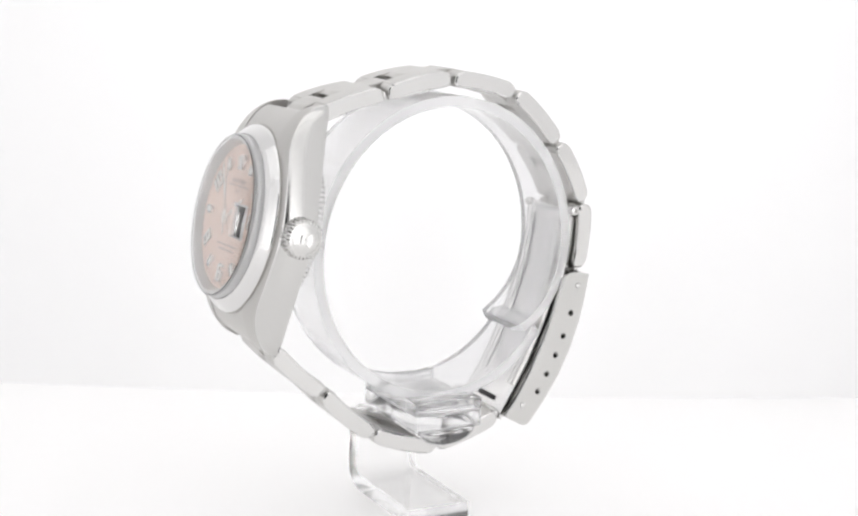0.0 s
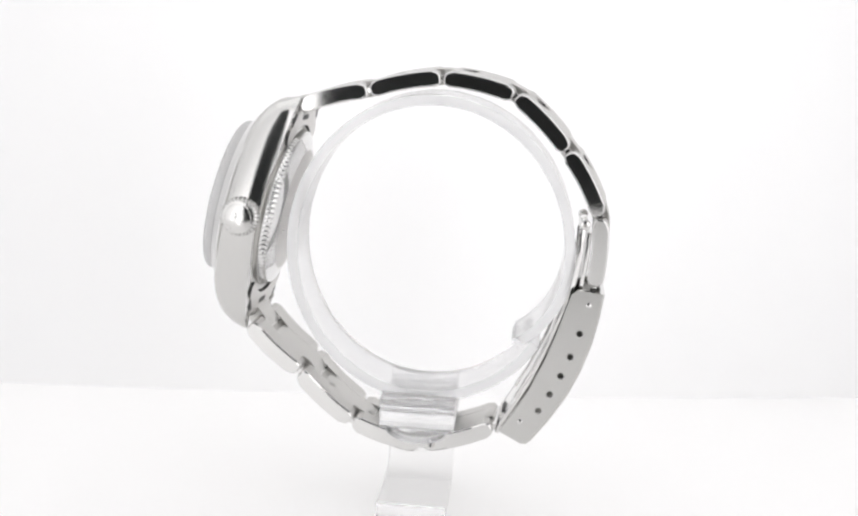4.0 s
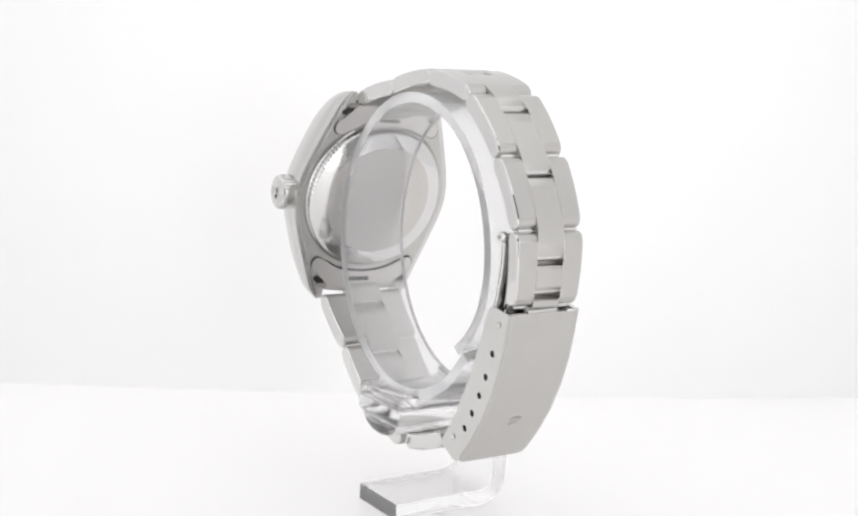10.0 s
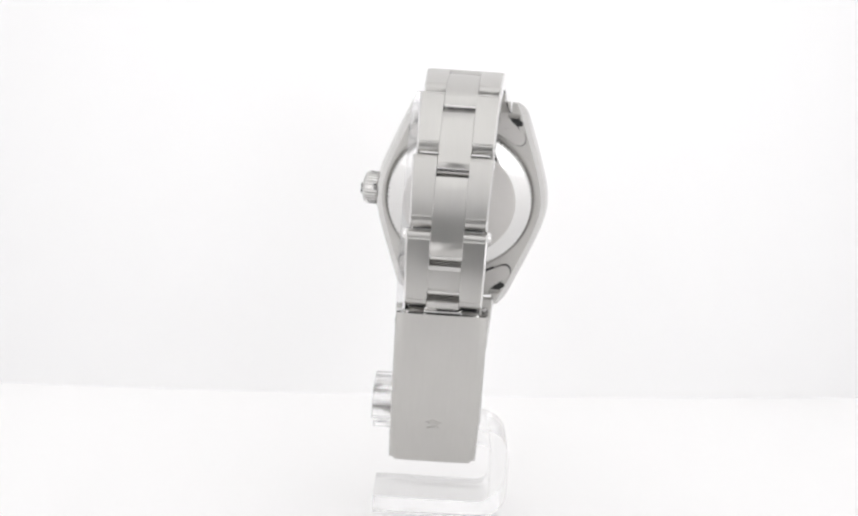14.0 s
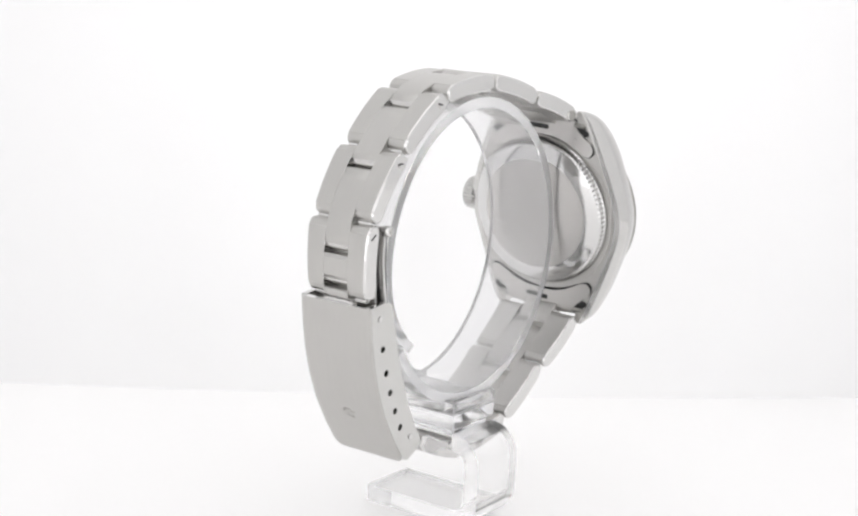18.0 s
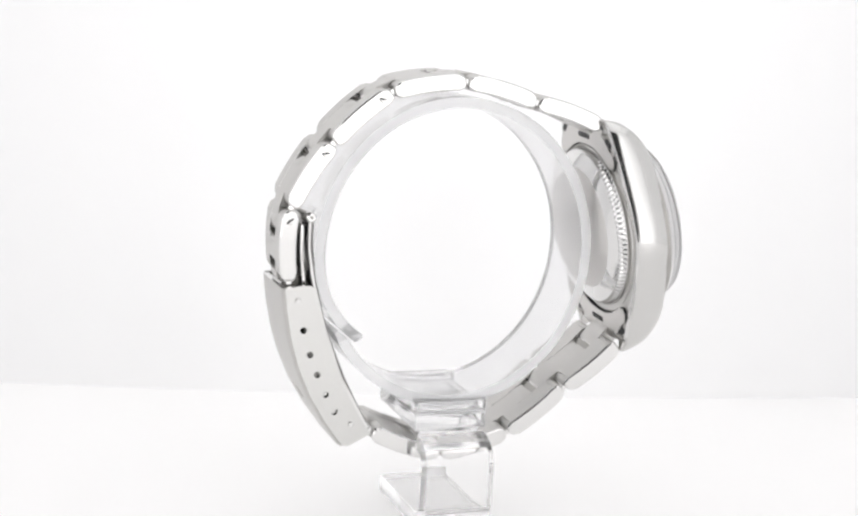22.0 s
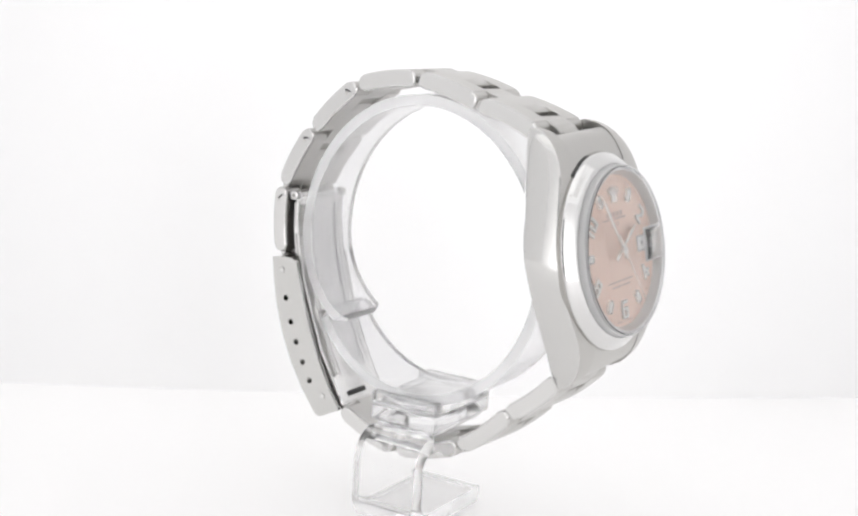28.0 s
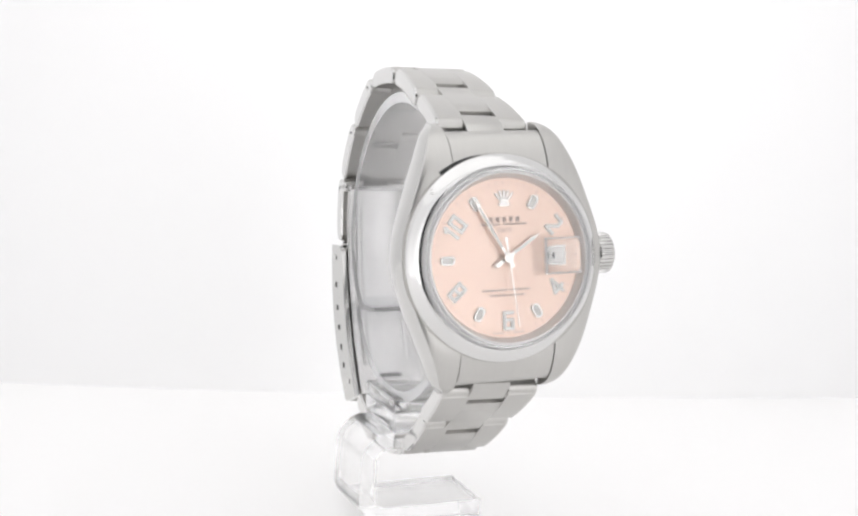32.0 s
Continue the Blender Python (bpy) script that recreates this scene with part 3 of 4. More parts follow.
def end_link(sgn):
    """The curved piece between a pair of lugs, with its centre nose."""
    holder = new("end_link")
    holder.parent = watch
    bm = bmesh.new()
    n, cols = 10, 14
    hw = 6.37
    top, low = [], []
    for c in range(cols + 1):
        x = -hw + 2 * hw * c / cols
        arc = math.sqrt(12.6 ** 2 - x * x)
        rt, rl = [], []
        for k in range(n + 1):
            v = k / n
            u = arc + (15.9 - arc) * v
            d = front_at(u) + 0.12 - 0.5 * max(0.0, v - 0.8) ** 2 * 25 * 0.5
            rt.append(bm.verts.new((x, sgn * u, d)))
            rl.append(bm.verts.new((x, sgn * (u - 0.2 * v), max(20.6, d - 2.6))))
        top.append(rt)
        low.append(rl)
    for g in (top, low):
        for c in range(cols):
            for k in range(n):
                bm.faces.new((g[c][k], g[c + 1][k], g[c + 1][k + 1], g[c][k + 1]))
    for c in range(cols):
        for k in (0, n):
            bm.faces.new((top[c][k], top[c + 1][k], low[c + 1][k], low[c][k]))
    for k in range(n):
        for c in (0, cols):
            bm.faces.new((top[c][k], top[c][k + 1], low[c][k + 1], low[c][k]))
    case_part("shoulder", bm, [BRUSHED], holder, sharp=40)
    # rear plate, lobed at its sides, over a black plate that paints the shade in the gap; seen from inside the loop
    half = [(0, 12.75), (2.5, 12.6), (4.5, 12.0), (6.2, 11.1), (7.6, 10.35), (8.5, 10.25), (9.1, 10.8), (9.2, 11.6), (8.8, 12.4), (8.1, 12.8), (7.7, 13.1), (7.3, 13.6), (6.9, 13.8), (6.5, 14.3), (6.2, 14.6), (6.2, 15.6), (0, 16.2)]
    for name, grow, d0, d1, m, label in (("rear_plate", 0.0, 21.9, 22.7, SATIN, ""), ("recess_shade", 0.12, 21.99, 22.75, INK_AND_SHADE, "black plate painting the shade round the end piece")):
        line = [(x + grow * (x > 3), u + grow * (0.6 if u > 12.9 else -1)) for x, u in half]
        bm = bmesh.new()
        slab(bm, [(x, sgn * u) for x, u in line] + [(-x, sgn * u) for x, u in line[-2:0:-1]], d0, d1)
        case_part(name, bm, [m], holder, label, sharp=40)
    # the slot is a black slab that paints its shade
    bm = bmesh.new()
    slab(bm, rounded(3.7, 0.75, 0.2, 2), 21.85, 21.95, m=Matrix.Translation((0.5, sgn * 14.0, 0)))
    case_part("pin_slot", bm, [INK_AND_SHADE], holder, "black slab painting the shaded slot in the end piece")
    # black plates paint the shaded notches beside the lugs
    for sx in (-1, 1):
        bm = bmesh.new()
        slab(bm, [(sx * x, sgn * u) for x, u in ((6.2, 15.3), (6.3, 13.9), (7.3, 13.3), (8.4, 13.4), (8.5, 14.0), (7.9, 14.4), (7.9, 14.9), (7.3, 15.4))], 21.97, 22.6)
        case_part("lug_notch_shade", bm, [INK_AND_SHADE], holder, "black plate painting the shade beside the lug")
    for x in (-6.9, 6.9):
        bm = bmesh.new()
        lathe(bm, [(0, -0.9), (0.4, -0.9), (0.4, 0.9), (0, 0.9)], 14)
        bmesh.ops.transform(bm, matrix=Matrix.Translation((x, sgn * 14.95, 22.1)) @ Matrix.Rotation(radians(90), 4, "Y"), verts=bm.verts)
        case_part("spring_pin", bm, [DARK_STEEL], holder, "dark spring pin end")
    # centre nose reaching into the first link
    if sgn > 0:
        p, q = JT[0], JT[1]
        us = [-0.13, -0.05, 0.02, 0.1, 0.18, 0.26]
    else:
        p, q = JB[3], JB[4]
        us = [1.13, 1.05, 0.98, 0.9, 0.82, 0.75]
    outl = centre_outline([(p, q, u) for u in us])
    bm = bmesh.new()
    ym = p[0] if sgn > 0 else q[0]
    xm = x_mid(ym) if sgn > 0 else x_low(ym)
    prism(bm, outl, xm - 2.6, xm + 2.6, 0.12, cap=0, edge=0)
    link_part("nose", bm, [BRUSHED, POLISHED], holder, xm, ym)


end_link(1)
end_link(-1)


def bezel_and_back():
    bm = bmesh.new()
    lathe(bm, [(11.5, 26.8), (12.8, 26.9), (12.98, 27.1), (13.0, 27.45), (12.96, 27.62), (12.85, 27.78), (12.5, 28.1), (12.2, 28.42), (11.95, 28.66), (11.75, 28.82), (11.55, 28.94), (11.42, 28.97), (11.33, 28.9), (11.3, 28.4), (11.5, 28.3)], 128, close=True)
    case_part("bezel", bm, [BEZEL], case, "smooth polished bezel with a sloping rim", sharp=22, at=MD)
    bm = bmesh.new()
    lathe(bm, [(11.28, 28.3), (11.28, 28.58), (10.66, 28.58), (10.6, 29.62), (10.45, 29.64), (9.86, 28.45), (9.86, 28.2)], 96, close=True)
    case_part("rehaut", bm, [REHAUT], case, "polished inner ring round the dial", at=MD)
    # dark strips that paint the shade: in the seam round the bezel, and in its gap above the shoulder beside twelve
    for name, turn0, turn1, wide, m, label in (("bezel_shade_ring", 0, 360, lambda k: 0.1, DARK_STEEL, "dark ring painting the shade round the bezel"), ("bezel_gap_shade", 99, 126, lambda k: 0.04 + 0.4 * k ** 0.7, INK_AND_SHADE, "black crescent painting the shade between bezel and shoulder")):
        bm = bmesh.new()
        n, rows = max(12, turn1 // 3), []
        for i in range(n + 1):
            a = radians(turn0 + (turn1 - turn0) * i / n)
            ring = []
            for r in (12.9, 13.01 + wide(i / n)):
                x, u = r * math.cos(a), r * math.sin(a)
                top = front_at(abs(u - 0.1)) - 0.12 + (0.03 if name == "bezel_gap_shade" else 0.0)
                ring += [(x, u, top), (x, u, top - 1.0)]
            rows.append([bm.verts.new(ring[j]) for j in (0, 2, 3, 1)])
        for one, two in zip(rows, rows[1:]):
            for j in range(4):
                bm.faces.new((one[j], one[(j + 1) % 4], two[(j + 1) % 4], two[j]))
        if turn1 < 360:
            bm.faces.new(rows[0])
            bm.faces.new(rows[-1])
        else:
            bmesh.ops.remove_doubles(bm, verts=bm.verts, dist=1e-4)
        case_part(name, bm, [m], case, label, at=MD)
    # case back
    def flutes(r, i, k):
        return r + (0.06 if (i // 2) % 2 else -0.06) if k in (4, 5) else r
    bm = bmesh.new()
    lathe(bm, [(11.95, 22.9), (11.95, 22.3), (11.75, 22.2), (11.66, 22.1), (11.6, 22.0), (11.5, 21.25), (11.3, 21.02), (11.1, 20.95), (10.5, 20.75), (9.7, 20.5), (9.0, 20.34), (8.8, 20.3, 1), (0, 20.22, 1)], 400, ripple=flutes)
    case_part("case_back", bm, [BEZEL, SATIN], case, "screw-down case back with fluted edge", sharp=28, at=MB)
    bm = bmesh.new()
    lathe(bm, [(12.1, 22.5), (12.1, 22.12), (11.9, 22.1), (11.9, 22.5)], 96)
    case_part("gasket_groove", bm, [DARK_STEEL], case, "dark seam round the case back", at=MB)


bezel_and_back()


def crown():
    holder = new("crown")
    holder.parent = watch
    tagged(holder, "fluted winding crown")
    place = Matrix.Translation((13.05, -0.25, 24.9)) @ Matrix.Rotation(radians(90), 4, "Y")

    def knurl(r, i, k):
        return r + (0.11 if (i // 3) % 2 else -0.11) if 2 <= k <= 5 else r
    bm = bmesh.new()
    lathe(bm, [(0, 0.3), (2.1, 0.3), (2.45, 0.45), (2.6, 0.7), (2.6, 2.2), (2.5, 2.55), (2.2, 2.8), (1.9, 2.85), (1.8, 2.95), (1.2, 3.1), (0, 3.14)], 180, ripple=knurl)
    bmesh.ops.transform(bm, matrix=place, verts=bm.verts)
    case_part("knob", bm, [FLANK], holder, sharp=30)
    bm = bmesh.new()
    lathe(bm, [(0, -0.6), (1.7, -0.6), (1.7, 0.5), (0, 0.5)], 32)
    bmesh.ops.transform(bm, matrix=place, verts=bm.verts)
    case_part("tube", bm, [DARK_STEEL], holder)
    bm = bmesh.new()
    for k in range(5):
        a = radians(54 + 18 * k)
        slab(bm, [(-0.09, 0.1), (0.09, 0.1), (0.16, 1.25), (0, 1.45), (-0.16, 1.25)], 3.0, 3.36, m=Matrix.Translation((0, -0.5, 0)) @ Matrix.Rotation(a - math.pi / 2, 4, "Z"))
    slab(bm, rounded(1.1, 0.4, 0.15), 3.0, 3.4, m=Matrix.Translation((0, -0.55, 0)))
    bmesh.ops.transform(bm, matrix=place @ Matrix.Rotation(radians(-90), 4, "Z"), verts=bm.verts)
    case_part("emblem", bm, [POLISHED], holder, "raised plain emblem")


crown()

# ---------------------------------------------------------------- dial, markers, crystal
DIAL_D = 28.4


def dial_part(name, bm, mats, parent, label="", sharp=35):
    return case_part(name, bm, mats, parent, label, sharp, MD)


def dial():
    face = new("dial")
    face.parent = watch
    tagged(face, "salmon pink dial with white numerals and baton markers")
    bm = bmesh.new()
    lathe(bm, [(0, DIAL_D), (9.0, DIAL_D), (9.9, DIAL_D - 0.02), (9.9, DIAL_D - 0.3), (0, DIAL_D - 0.3)], 96)
    dial_part("dial_plate", bm, [DIAL_PINK], face)

    def around(hour, r):
        a = radians(90 - 30 * hour)
        return r * math.cos(a), r * math.sin(a)
    for hour in (1, 5, 7, 9, 11):
        x, y = around(hour, 7.8)
        turn = Matrix.Translation((x, y, 0)) @ Matrix.Rotation(radians(-30 * hour), 4, "Z")
        bm = bmesh.new()
        slab(bm, rounded(1.1, 1.85, 0.45), DIAL_D, DIAL_D + 0.3, hole=rounded(0.72, 1.47, 0.32), m=turn)
        dial_part("baton_marker", bm, [MARKER], face, "outlined baton hour marker", sharp=60)
        bm = bmesh.new()
        slab(bm, rounded(0.76, 1.46, 0.32), DIAL_D, DIAL_D + 0.22, m=turn)
        dial_part("lume_fill", bm, [LUME], face)
    for hour, word, lean in ((2, "2", -48), (4, "4", 48), (6, "6", 0), (8, "8", -48), (10, "10", 52)):
        x, y = around(hour, 7.75)
        numeral(word, Matrix.Translation((x, y, 0)) @ Matrix.Rotation(radians(lean), 4, "Z"), face)
    lettering("DATE", 0.8, Matrix.Translation((0, 3.4, DIAL_D)), PRINT, face, "dial_print", 0.01, 0.0)
    bm = bmesh.new()
    # maker's line and text lines
    words = [(0.56, 0.6, -1.8 + 0.9 * k, 4.75) for k in range(5)] + [(1.5, 0.13, s * 1.35, -9.25) for s in (-1, 1)]
    words += [(2.6, 0.22, -1.9, 4.15), (3.2, 0.22, 1.4, 4.15), (3.3, 0.2, -1.7, -3.95), (2.9, 0.2, 1.75, -3.95), (2.3, 0.2, -1.25, -4.6), (2.3, 0.2, 1.3, -4.6)]
    for w, h, x, y in words:
        slab(bm, rounded(w, h, 0.04, 1), DIAL_D, DIAL_D + 0.02, m=Matrix.Translation((x, y, 0)))
    dial_part("dial_print", bm, [PRINT], face, "fine printed lines")
    bm = bmesh.new()
    for k in range(60):
        a = radians(6 * k)
        w = 0.12 if k % 5 == 0 else 0.07
        slab(bm, [(-w / 2, 9.0), (w / 2, 9.0), (w / 2, 9.45), (-w / 2, 9.45)], DIAL_D, DIAL_D + 0.015, m=Matrix.Rotation(a, 4, "Z"))
    dial_part("minute_track", bm, [PRINT], face, "fine minute track")
    # plain fan-shaped emblem at twelve
    bm = bmesh.new()
    for k in range(5):
        a = radians(-36 + 18 * k)
        slab(bm, [(-0.1, 0.35), (0.1, 0.35), (0.13, 1.8), (0, 2.0), (-0.13, 1.8)], DIAL_D, DIAL_D + 0.25, m=Matrix.Translation((0, 6.45, 0)) @ Matrix.Rotation(a, 4, "Z"))
    slab(bm, rounded(1.4, 0.5, 0.22), DIAL_D, DIAL_D + 0.28, m=Matrix.Translation((0, 6.6, 0)))
    dial_part("emblem", bm, [MARKER], face, "plain raised fan emblem at twelve")
    # date window
    bm = bmesh.new()
    slab(bm, rounded(2.75, 2.15, 0.12, 2), DIAL_D, DIAL_D + 0.1, hole=rounded(2.35, 1.75, 0.06, 2), m=Matrix.Translation((6.7, 0, 0)))
    dial_part("date_frame", bm, [MARKER], face, "date window frame", sharp=60)
    bm = bmesh.new()
    slab(bm, rounded(2.36, 1.76, 0.06, 2), DIAL_D, DIAL_D + 0.05, m=Matrix.Translation((6.7, 0, 0)))
    dial_part("date_disc", bm, [DATE_WHITE], face, "white date disc")
    bm = bmesh.new()
    slab(bm, rounded(0.2, 0.7, 0.08, 2), DIAL_D + 0.05, DIAL_D + 0.06, m=Matrix.Translation((6.7, 0, 0)))
    dial_part("date_figure", bm, [INK_AND_SHADE], face, "black date figure")


STROKES = {"1": ((0, -1, 0, 1), (-0.3, 0.7, 0, 1)), "0": ((-0.5, -1, -0.5, 1), (0.5, -1, 0.5, 1), (-0.5, 1, 0.5, 1), (-0.5, -1, 0.5, -1)),
           "2": ((-0.5, 1, 0.4, 1), (0.5, 0.9, 0.5, 0.2), (0.5, 0.2, -0.5, -0.9), (-0.5, -1, 0.55, -1)),
           "4": ((0.2, -1, 0.2, 1), (0.2, 1, -0.6, -0.4), (-0.65, -0.45, 0.6, -0.45)),
           "6": ((-0.5, -1, -0.5, 1), (-0.5, 1, 0.5, 1), (-0.5, 0.08, 0.5, 0.08), (-0.5, -1, 0.5, -1), (0.5, -1, 0.5, 0.08)),
           "8": ((-0.5, -1, -0.5, 1), (0.5, -1, 0.5, 1), (-0.5, 1, 0.5, 1), (-0.5, 0.05, 0.5, 0.05), (-0.5, -1, 0.5, -1))}


def numeral(word, m, face):
    """A squarish applied numeral of metal bars with a white inlay along each bar."""
    rim, inlay = bmesh.new(), bmesh.new()
    step = 0
    for i, sign in enumerate(word):
        off = (i - (len(word) - 1) / 2) * 1.35
        for x0, y0, x1, y1 in STROKES[sign]:
            x0, x1, y0, y1 = x0 * 1.05 + off, x1 * 1.05 + off, y0 * 0.97, y1 * 0.97
            l = math.hypot(x1 - x0, y1 - y0)
            lay = m @ Matrix.Translation(((x0 + x1) / 2, (y0 + y1) / 2, 0)) @ Matrix.Rotation(math.atan2(y1 - y0, x1 - x0), 4, "Z")
            slab(rim, rounded(l + 0.46, 0.46, 0.13, 2), DIAL_D, DIAL_D + 0.2 + 0.008 * step, m=lay)
            slab(inlay, rounded(l + 0.22, 0.22, 0.07, 2), DIAL_D + 0.1, DIAL_D + 0.29 + 0.006 * step, m=lay)
            step += 1
    dial_part("numeral", rim, [MARKER], face, sharp=40)
    dial_part("numeral_inlay", inlay, [LUME], face, sharp=40)


def lettering(word, size, m, material, parent, name, depth, bold):
    cu = bpy.data.curves.new(name, "FONT")
    cu.body, cu.size, cu.extrude, cu.offset = word, size, depth, bold
    cu.align_x, cu.align_y = "CENTER", "CENTER"
    cu.resolution_u = 4
    tmp = bpy.data.objects.new(name, cu)
    scene.collection.objects.link(tmp)
    bpy.context.view_layer.update()
    me = bpy.data.meshes.new_from_object(tmp.evaluated_get(bpy.context.evaluated_depsgraph_get()))
    bpy.data.objects.remove(tmp)
    bm = bmesh.new()
    bm.from_mesh(me)
    bpy.data.meshes.remove(me)
    bmesh.ops.transform(bm, matrix=m @ Matrix.Translation((0, 0, depth)), verts=bm.verts)
    for f in bm.faces:
        f.material_index = 0
    return dial_part(name, bm, [material], parent, sharp=40)


dial()


def hand(name, outline, label, fill=None):
    """A hand drawn pointing up from its own axis; it is posed in the watch's space."""
    bm = bmesh.new()
    for shape in outline:
        slab(bm, shape, -0.06, 0.06)
    if fill:
        slab(bm, fill, -0.05, 0.075, index=1)
    return part(name, bm, [WHITE_GOLD, LUME], watch, label, sharp=40)


def circle(r, n=20, cx=0.0, cy=0.0):
    return [(cx + r * math.cos(2 * math.pi * k / n), cy + r * math.sin(2 * math.pi * k / n)) for k in range(n)]


HOUR = hand("hour_hand", [[(-0.3, -1.9), (0.3, -1.9), (0.18, 0.2), (0.24, 4.2), (0, 5.3), (-0.24, 4.2), (-0.18, 0.2)]], "short white hour hand", [(-0.12, 1.2), (0.12, 1.2), (0.12, 4.3), (-0.12, 4.3)])
MINUTE = hand("minute_hand", [[(-0.3, -1.3), (0.3, -1.3), (0.17, 0.2), (0.24, 7.2), (0, 8.7), (-0.24, 7.2), (-0.17, 0.2)]], "long white minute hand", [(-0.14, 1.5), (0.14, 1.5), (0.14, 7.3), (-0.14, 7.3)])
SECOND = hand("second_hand", [[(-0.16, -2.6), (0.16, -2.6), (0.07, 0), (0.05, 8.6), (-0.05, 8.6), (-0.07, 0)], circle(0.62)], "thin white sweep second hand")


def hand_pose(d, degrees):
    """The hand's pose in the watch's space: on the dial's axis, d mm out, turned clockwise from twelve."""
    m = MD @ Matrix.Translation((0, 0, d)) @ Matrix.Rotation(-radians(degrees), 4, "Z")
    loc, rot, _ = m.decompose()
    return Matrix.LocRotScale(loc * 0.001, rot, None)


def crystal():
    holder = new("crystal")
    holder.parent = watch
    bm = bmesh.new()
    lathe(bm, [(0, 29.7), (10.85, 29.7), (10.95, 29.55), (10.95, 28.6), (11.24, 28.6), (11.24, 29.92, 1), (11.05, 30.2, 1), (10.95, 30.26), (10.6, 30.29), (0, 30.3)], 128)
    ob = dial_part("crystal_disc", bm, [GLASS, RIM], holder, "clear flat watch crystal with a bevelled rim standing proud of the bezel", sharp=25)
    ob.visible_shadow = False
    bm = bmesh.new()
    n = 14
    w, h = 2.25, 2.05
    grid = []
    for i in range(n + 1):
        row = []
        for k in range(n + 1):
            u, v = 2 * i / n - 1, 2 * k / n - 1
            z = 0.2 + 0.5 * (1 - 0.6 * u * u) * (1 - 0.5 * v * v)
            edge = max(abs(u), abs(v))
            if edge >= 1:
                z -= 0.06
            row.append(bm.verts.new((7.05 + w * u, h * v, 30.31 + z)))
        grid.append(row)
    base = [[bm.verts.new((7.05 + (w + 0.25) * u, (h + 0.25) * v, 30.31)) for v in (-1, 1)] for u in (-1, 1)]
    for i in range(n):
        for k in range(n):
            bm.faces.new((grid[i][k], grid[i + 1][k], grid[i + 1][k + 1], grid[i][k + 1]))
    sides = [bm.faces.new([grid[i][0] for i in range(n + 1)] + [base[1][0], base[0][0]]),
             bm.faces.new([grid[i][n] for i in range(n + 1)] + [base[1][1], base[0][1]]),
             bm.faces.new([grid[0][k] for k in range(n + 1)] + [base[0][1], base[0][0]]),
             bm.faces.new([grid[n][k] for k in range(n + 1)] + [base[1][1], base[1][0]])]
    for f in sides:
        f.material_index = 1
    bm.faces.new([base[0][0], base[1][0], base[1][1], base[0][1]])
    ob = dial_part("date_lens", bm, [LENS, RIM], holder, "small magnifying lens over the date", sharp=40)
    ob.visible_shadow = False


crystal()

# ---------------------------------------------------------------- the clear holder (drawn in mm over the table)
holder = tagged(empty("watch_holder", (0, 0, 0)), "clear acrylic watch holder, a C-shaped cuff on a bent foot", "stand")
UP = 48.7


def acrylic_part(name, bm, label="", clear=ACRYLIC):
    ob = part(name, bm, [clear, EDGE_GLINT, EDGE_BAND], holder, label, sharp=40)
    ob.visible_shadow = False
    return ob


def cuff():
    cy, cz = -0.7, -8.45 + UP
    out, inn = [], []
    a0, a1, n = -42, 327, 132
    for k in range(n + 1):
        a = a0 + (a1 - a0) * k / n
        drop, t = 0.0, 1.5
        if a < 0:
            drop = 2.7 * (a / 42) ** 2
        if a > 290:
            drop = 0.35 * ((a - 290) / 37) ** 2
        e = min(a - a0, a1 - a)
        if e < 3:
            t *= 0.35 + 0.65 * math.sqrt(1 - (1 - e / 3) ** 2)
        c, s = math.cos(radians(a)), math.sin(radians(a))
        mid = 0.75 - t / 2
        out.append((cy + (20.6 - drop - mid) * c, cz + (22.1 - drop - mid) * s))
        inn.append((cy + (20.6 - drop - mid - t) * c, cz + (22.1 - drop - mid - t) * s))
    bm = bmesh.new()
    # a ring of quads, so that the caps stay clean
    rows = []
    for k, ((yo, zo), (yi, zi)) in enumerate(zip(out, inn)):
        xm = -1.0 + 0.035 * yo
        e = min(k, n - k) * (a1 - a0) / n * 0.37
        hw = 5.3 - (1.8 - math.sqrt(1.8 ** 2 - (1.8 - e) ** 2) if e < 1.8 else 0.0)
        rows.append([bm.verts.new(p) for p in ((xm - hw, yo, zo), (xm + hw, yo, zo), (xm + hw, yi, zi), (xm - hw, yi, zi))])
    for a, b in zip(rows, rows[1:]):
        for i in range(4):
            j = (i + 1) % 4
            f = bm.faces.new((a[i], a[j], b[j], b[i]))
            f.material_index = 2 if i % 2 else 0
    for end in (rows[0], rows[-1]):
        bm.faces.new(end)
    es = [e for e in bm.edges if len(e.link_faces) == 2 and e.calc_face_angle(0) > 1.0]
    bmesh.ops.bevel(bm, geom=es, offset=0.22, segments=2, affect="EDGES", profile=0.5, material=1)
    acrylic_part("cuff", bm, "open C-shaped clear cuff")


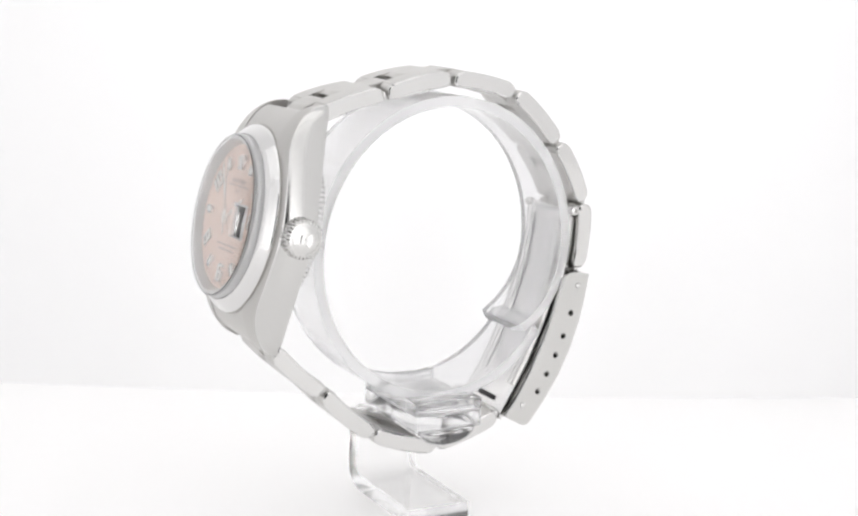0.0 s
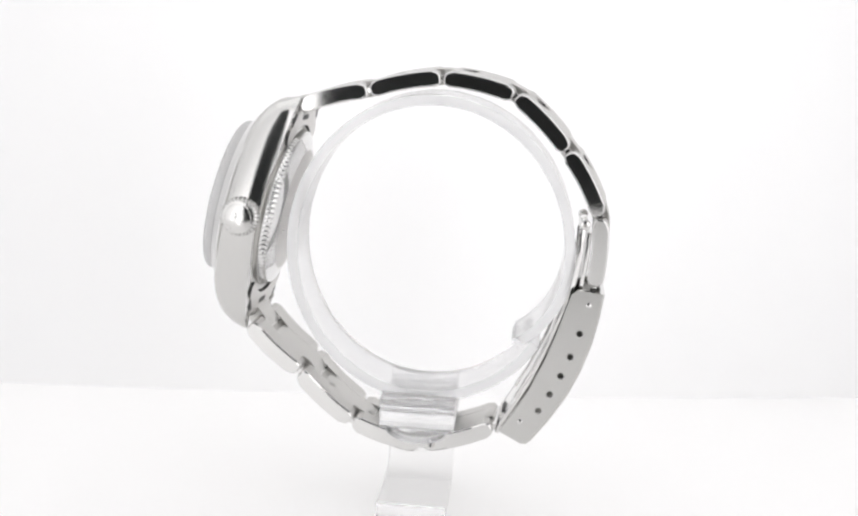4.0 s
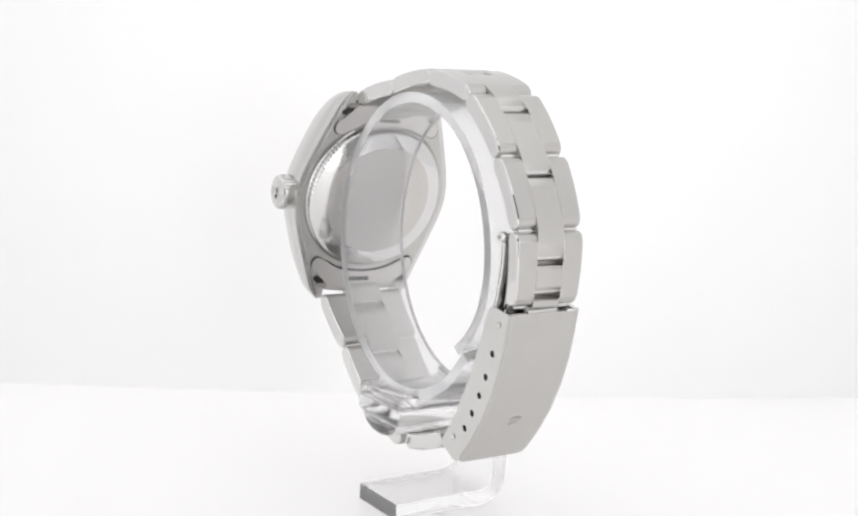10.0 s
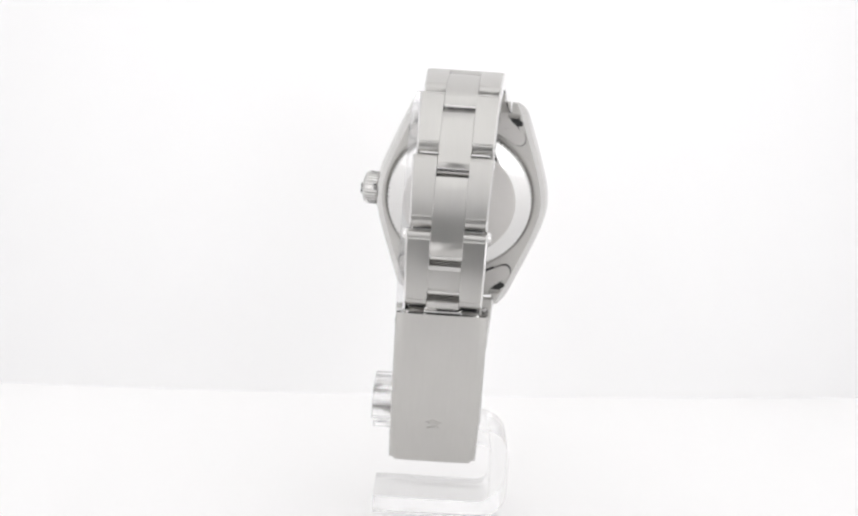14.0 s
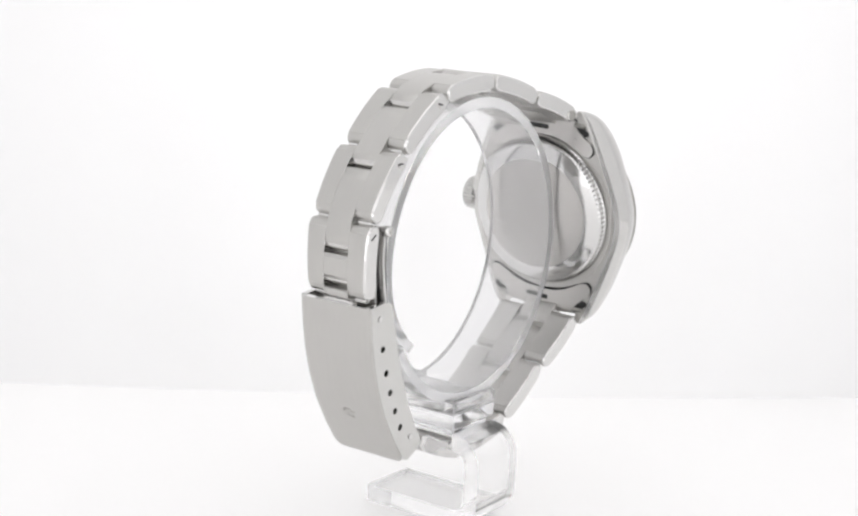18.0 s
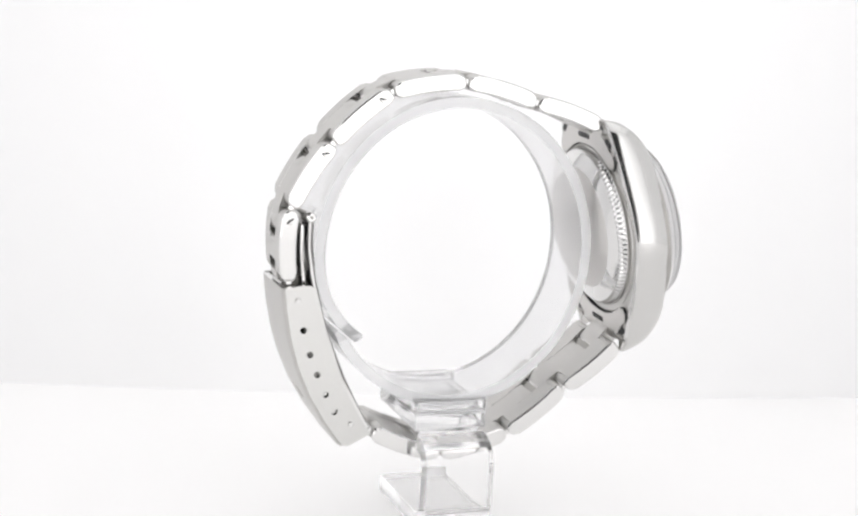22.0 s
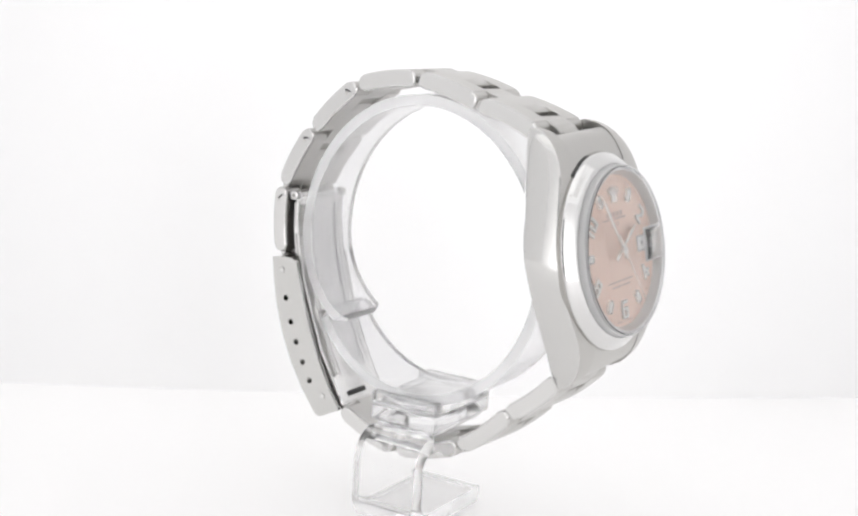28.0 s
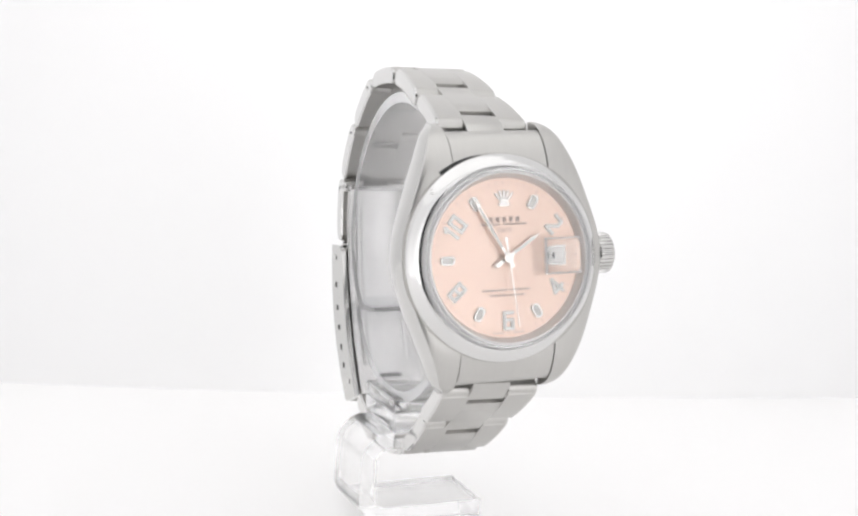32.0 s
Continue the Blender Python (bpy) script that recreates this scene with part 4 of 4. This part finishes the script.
def bent_foot():
    """A strip bent twice: seat arm under the cuff, upright beside it, foot on the table."""
    t = 2.4
    y0, y1 = -6.0, 4.1
    mid = []
    zt, zb, xl = UP - 35.5, TABLE_TOP + t / 2 + 0.02, -11.2
    mid.append((-7.5, zt))
    for k in range(9):
        a = radians(90 + 90 * k / 8)
        mid.append((xl + 3 + 3 * math.cos(a), zt - 3 + 3 * math.sin(a)))
    for k in range(9):
        a = radians(180 + 90 * k / 8)
        mid.append((xl + 3 + 3 * math.cos(a), zb + 3 + 3 * math.sin(a)))
    mid.append((7.0, zb))
    left, right = [], []
    for k, (x, z) in enumerate(mid):
        a, b = mid[max(0, k - 1)], mid[min(len(mid) - 1, k + 1)]
        dx, dz = b[0] - a[0], b[1] - a[1]
        l = math.hypot(dx, dz)
        left.append((x - dz / l * t / 2, z + dx / l * t / 2))
        right.append((x + dz / l * t / 2, z - dx / l * t / 2))
    bm = bmesh.new()
    rows = [[bm.verts.new(p) for p in ((xa, y0, za), (xa, y1, za), (xb, y1, zb_), (xb, y0, zb_))] for (xa, za), (xb, zb_) in zip(left, right)]
    for a, b in zip(rows, rows[1:]):
        for i in range(4):
            j = (i + 1) % 4
            bm.faces.new((a[i], a[j], b[j], b[i]))
    for end in (rows[0], rows[-1]):
        bm.faces.new(end)
    es = [e for e in bm.edges if len(e.link_faces) == 2 and e.calc_face_angle(0) > 1.0]
    bmesh.ops.bevel(bm, geom=es, offset=0.2, segments=2, affect="EDGES", profile=0.5, material=1)
    acrylic_part("bent_foot", bm, "bent clear strip with upright and foot", STRIP)
    # saddle under the cuff: a base block with a cheek on either side of the cuff, and a rounded boss
    def block(name, x0, x1, y0, y1, z0, z1, label):
        bm = bmesh.new()
        box(bm, x0, x1, y0, y1, UP + z0, UP + z1)
        bmesh.ops.bevel(bm, geom=list(bm.edges), offset=0.18, segments=2, affect="EDGES", profile=0.5, material=1)
        acrylic_part(name, bm, label, BLOCK)
    block("saddle", -7.9, 7.9, -6.2, 4.6, -33.6, -31.3, "clear base block under the cuff")
    block("cheek", -7.9, -5.75, -6.2, 4.6, -31.25, -29.4, "clear cheek beside the cuff")
    block("cheek", 4.35, 7.9, -6.2, 4.6, -31.25, -29.4, "clear cheek beside the cuff")
    bm = bmesh.new()
    ring = [(-0.8 + 4.6 * math.cos(radians(180 + 180 * k / 16)), UP - 33.7 + 2.4 * math.sin(radians(180 + 180 * k / 16))) for k in range(17)]
    prism(bm, ring, -7.4, 7.6, 0.2, cap=0, edge=1)
    acrylic_part("boss", bm, "rounded clear boss", BLOCK)


cuff()
bent_foot()


# ---------------------------------------------------------------- what moves
def motions():
    times = [0.5 * k for k in range(65)]
    walk(watch, [(t, pose(0, 0, AXIS_Z, 0, 0, turn_at(t))) for t in times])
    walk(holder, [(t, pose(0, 0, 0, 0, 0, turn_at(t))) for t in times])
    walk(SECOND, [(t, hand_pose(29.45, 173 - 6 * (32 - t))) for t in times])
    walk(MINUTE, [(t, hand_pose(29.2, 330 - 0.1 * (32 - t))) for t in times[::8]])
    walk(HOUR, [(t, hand_pose(28.95, 57.5 - 0.0083 * (32 - t))) for t in times[::8]])


motions()
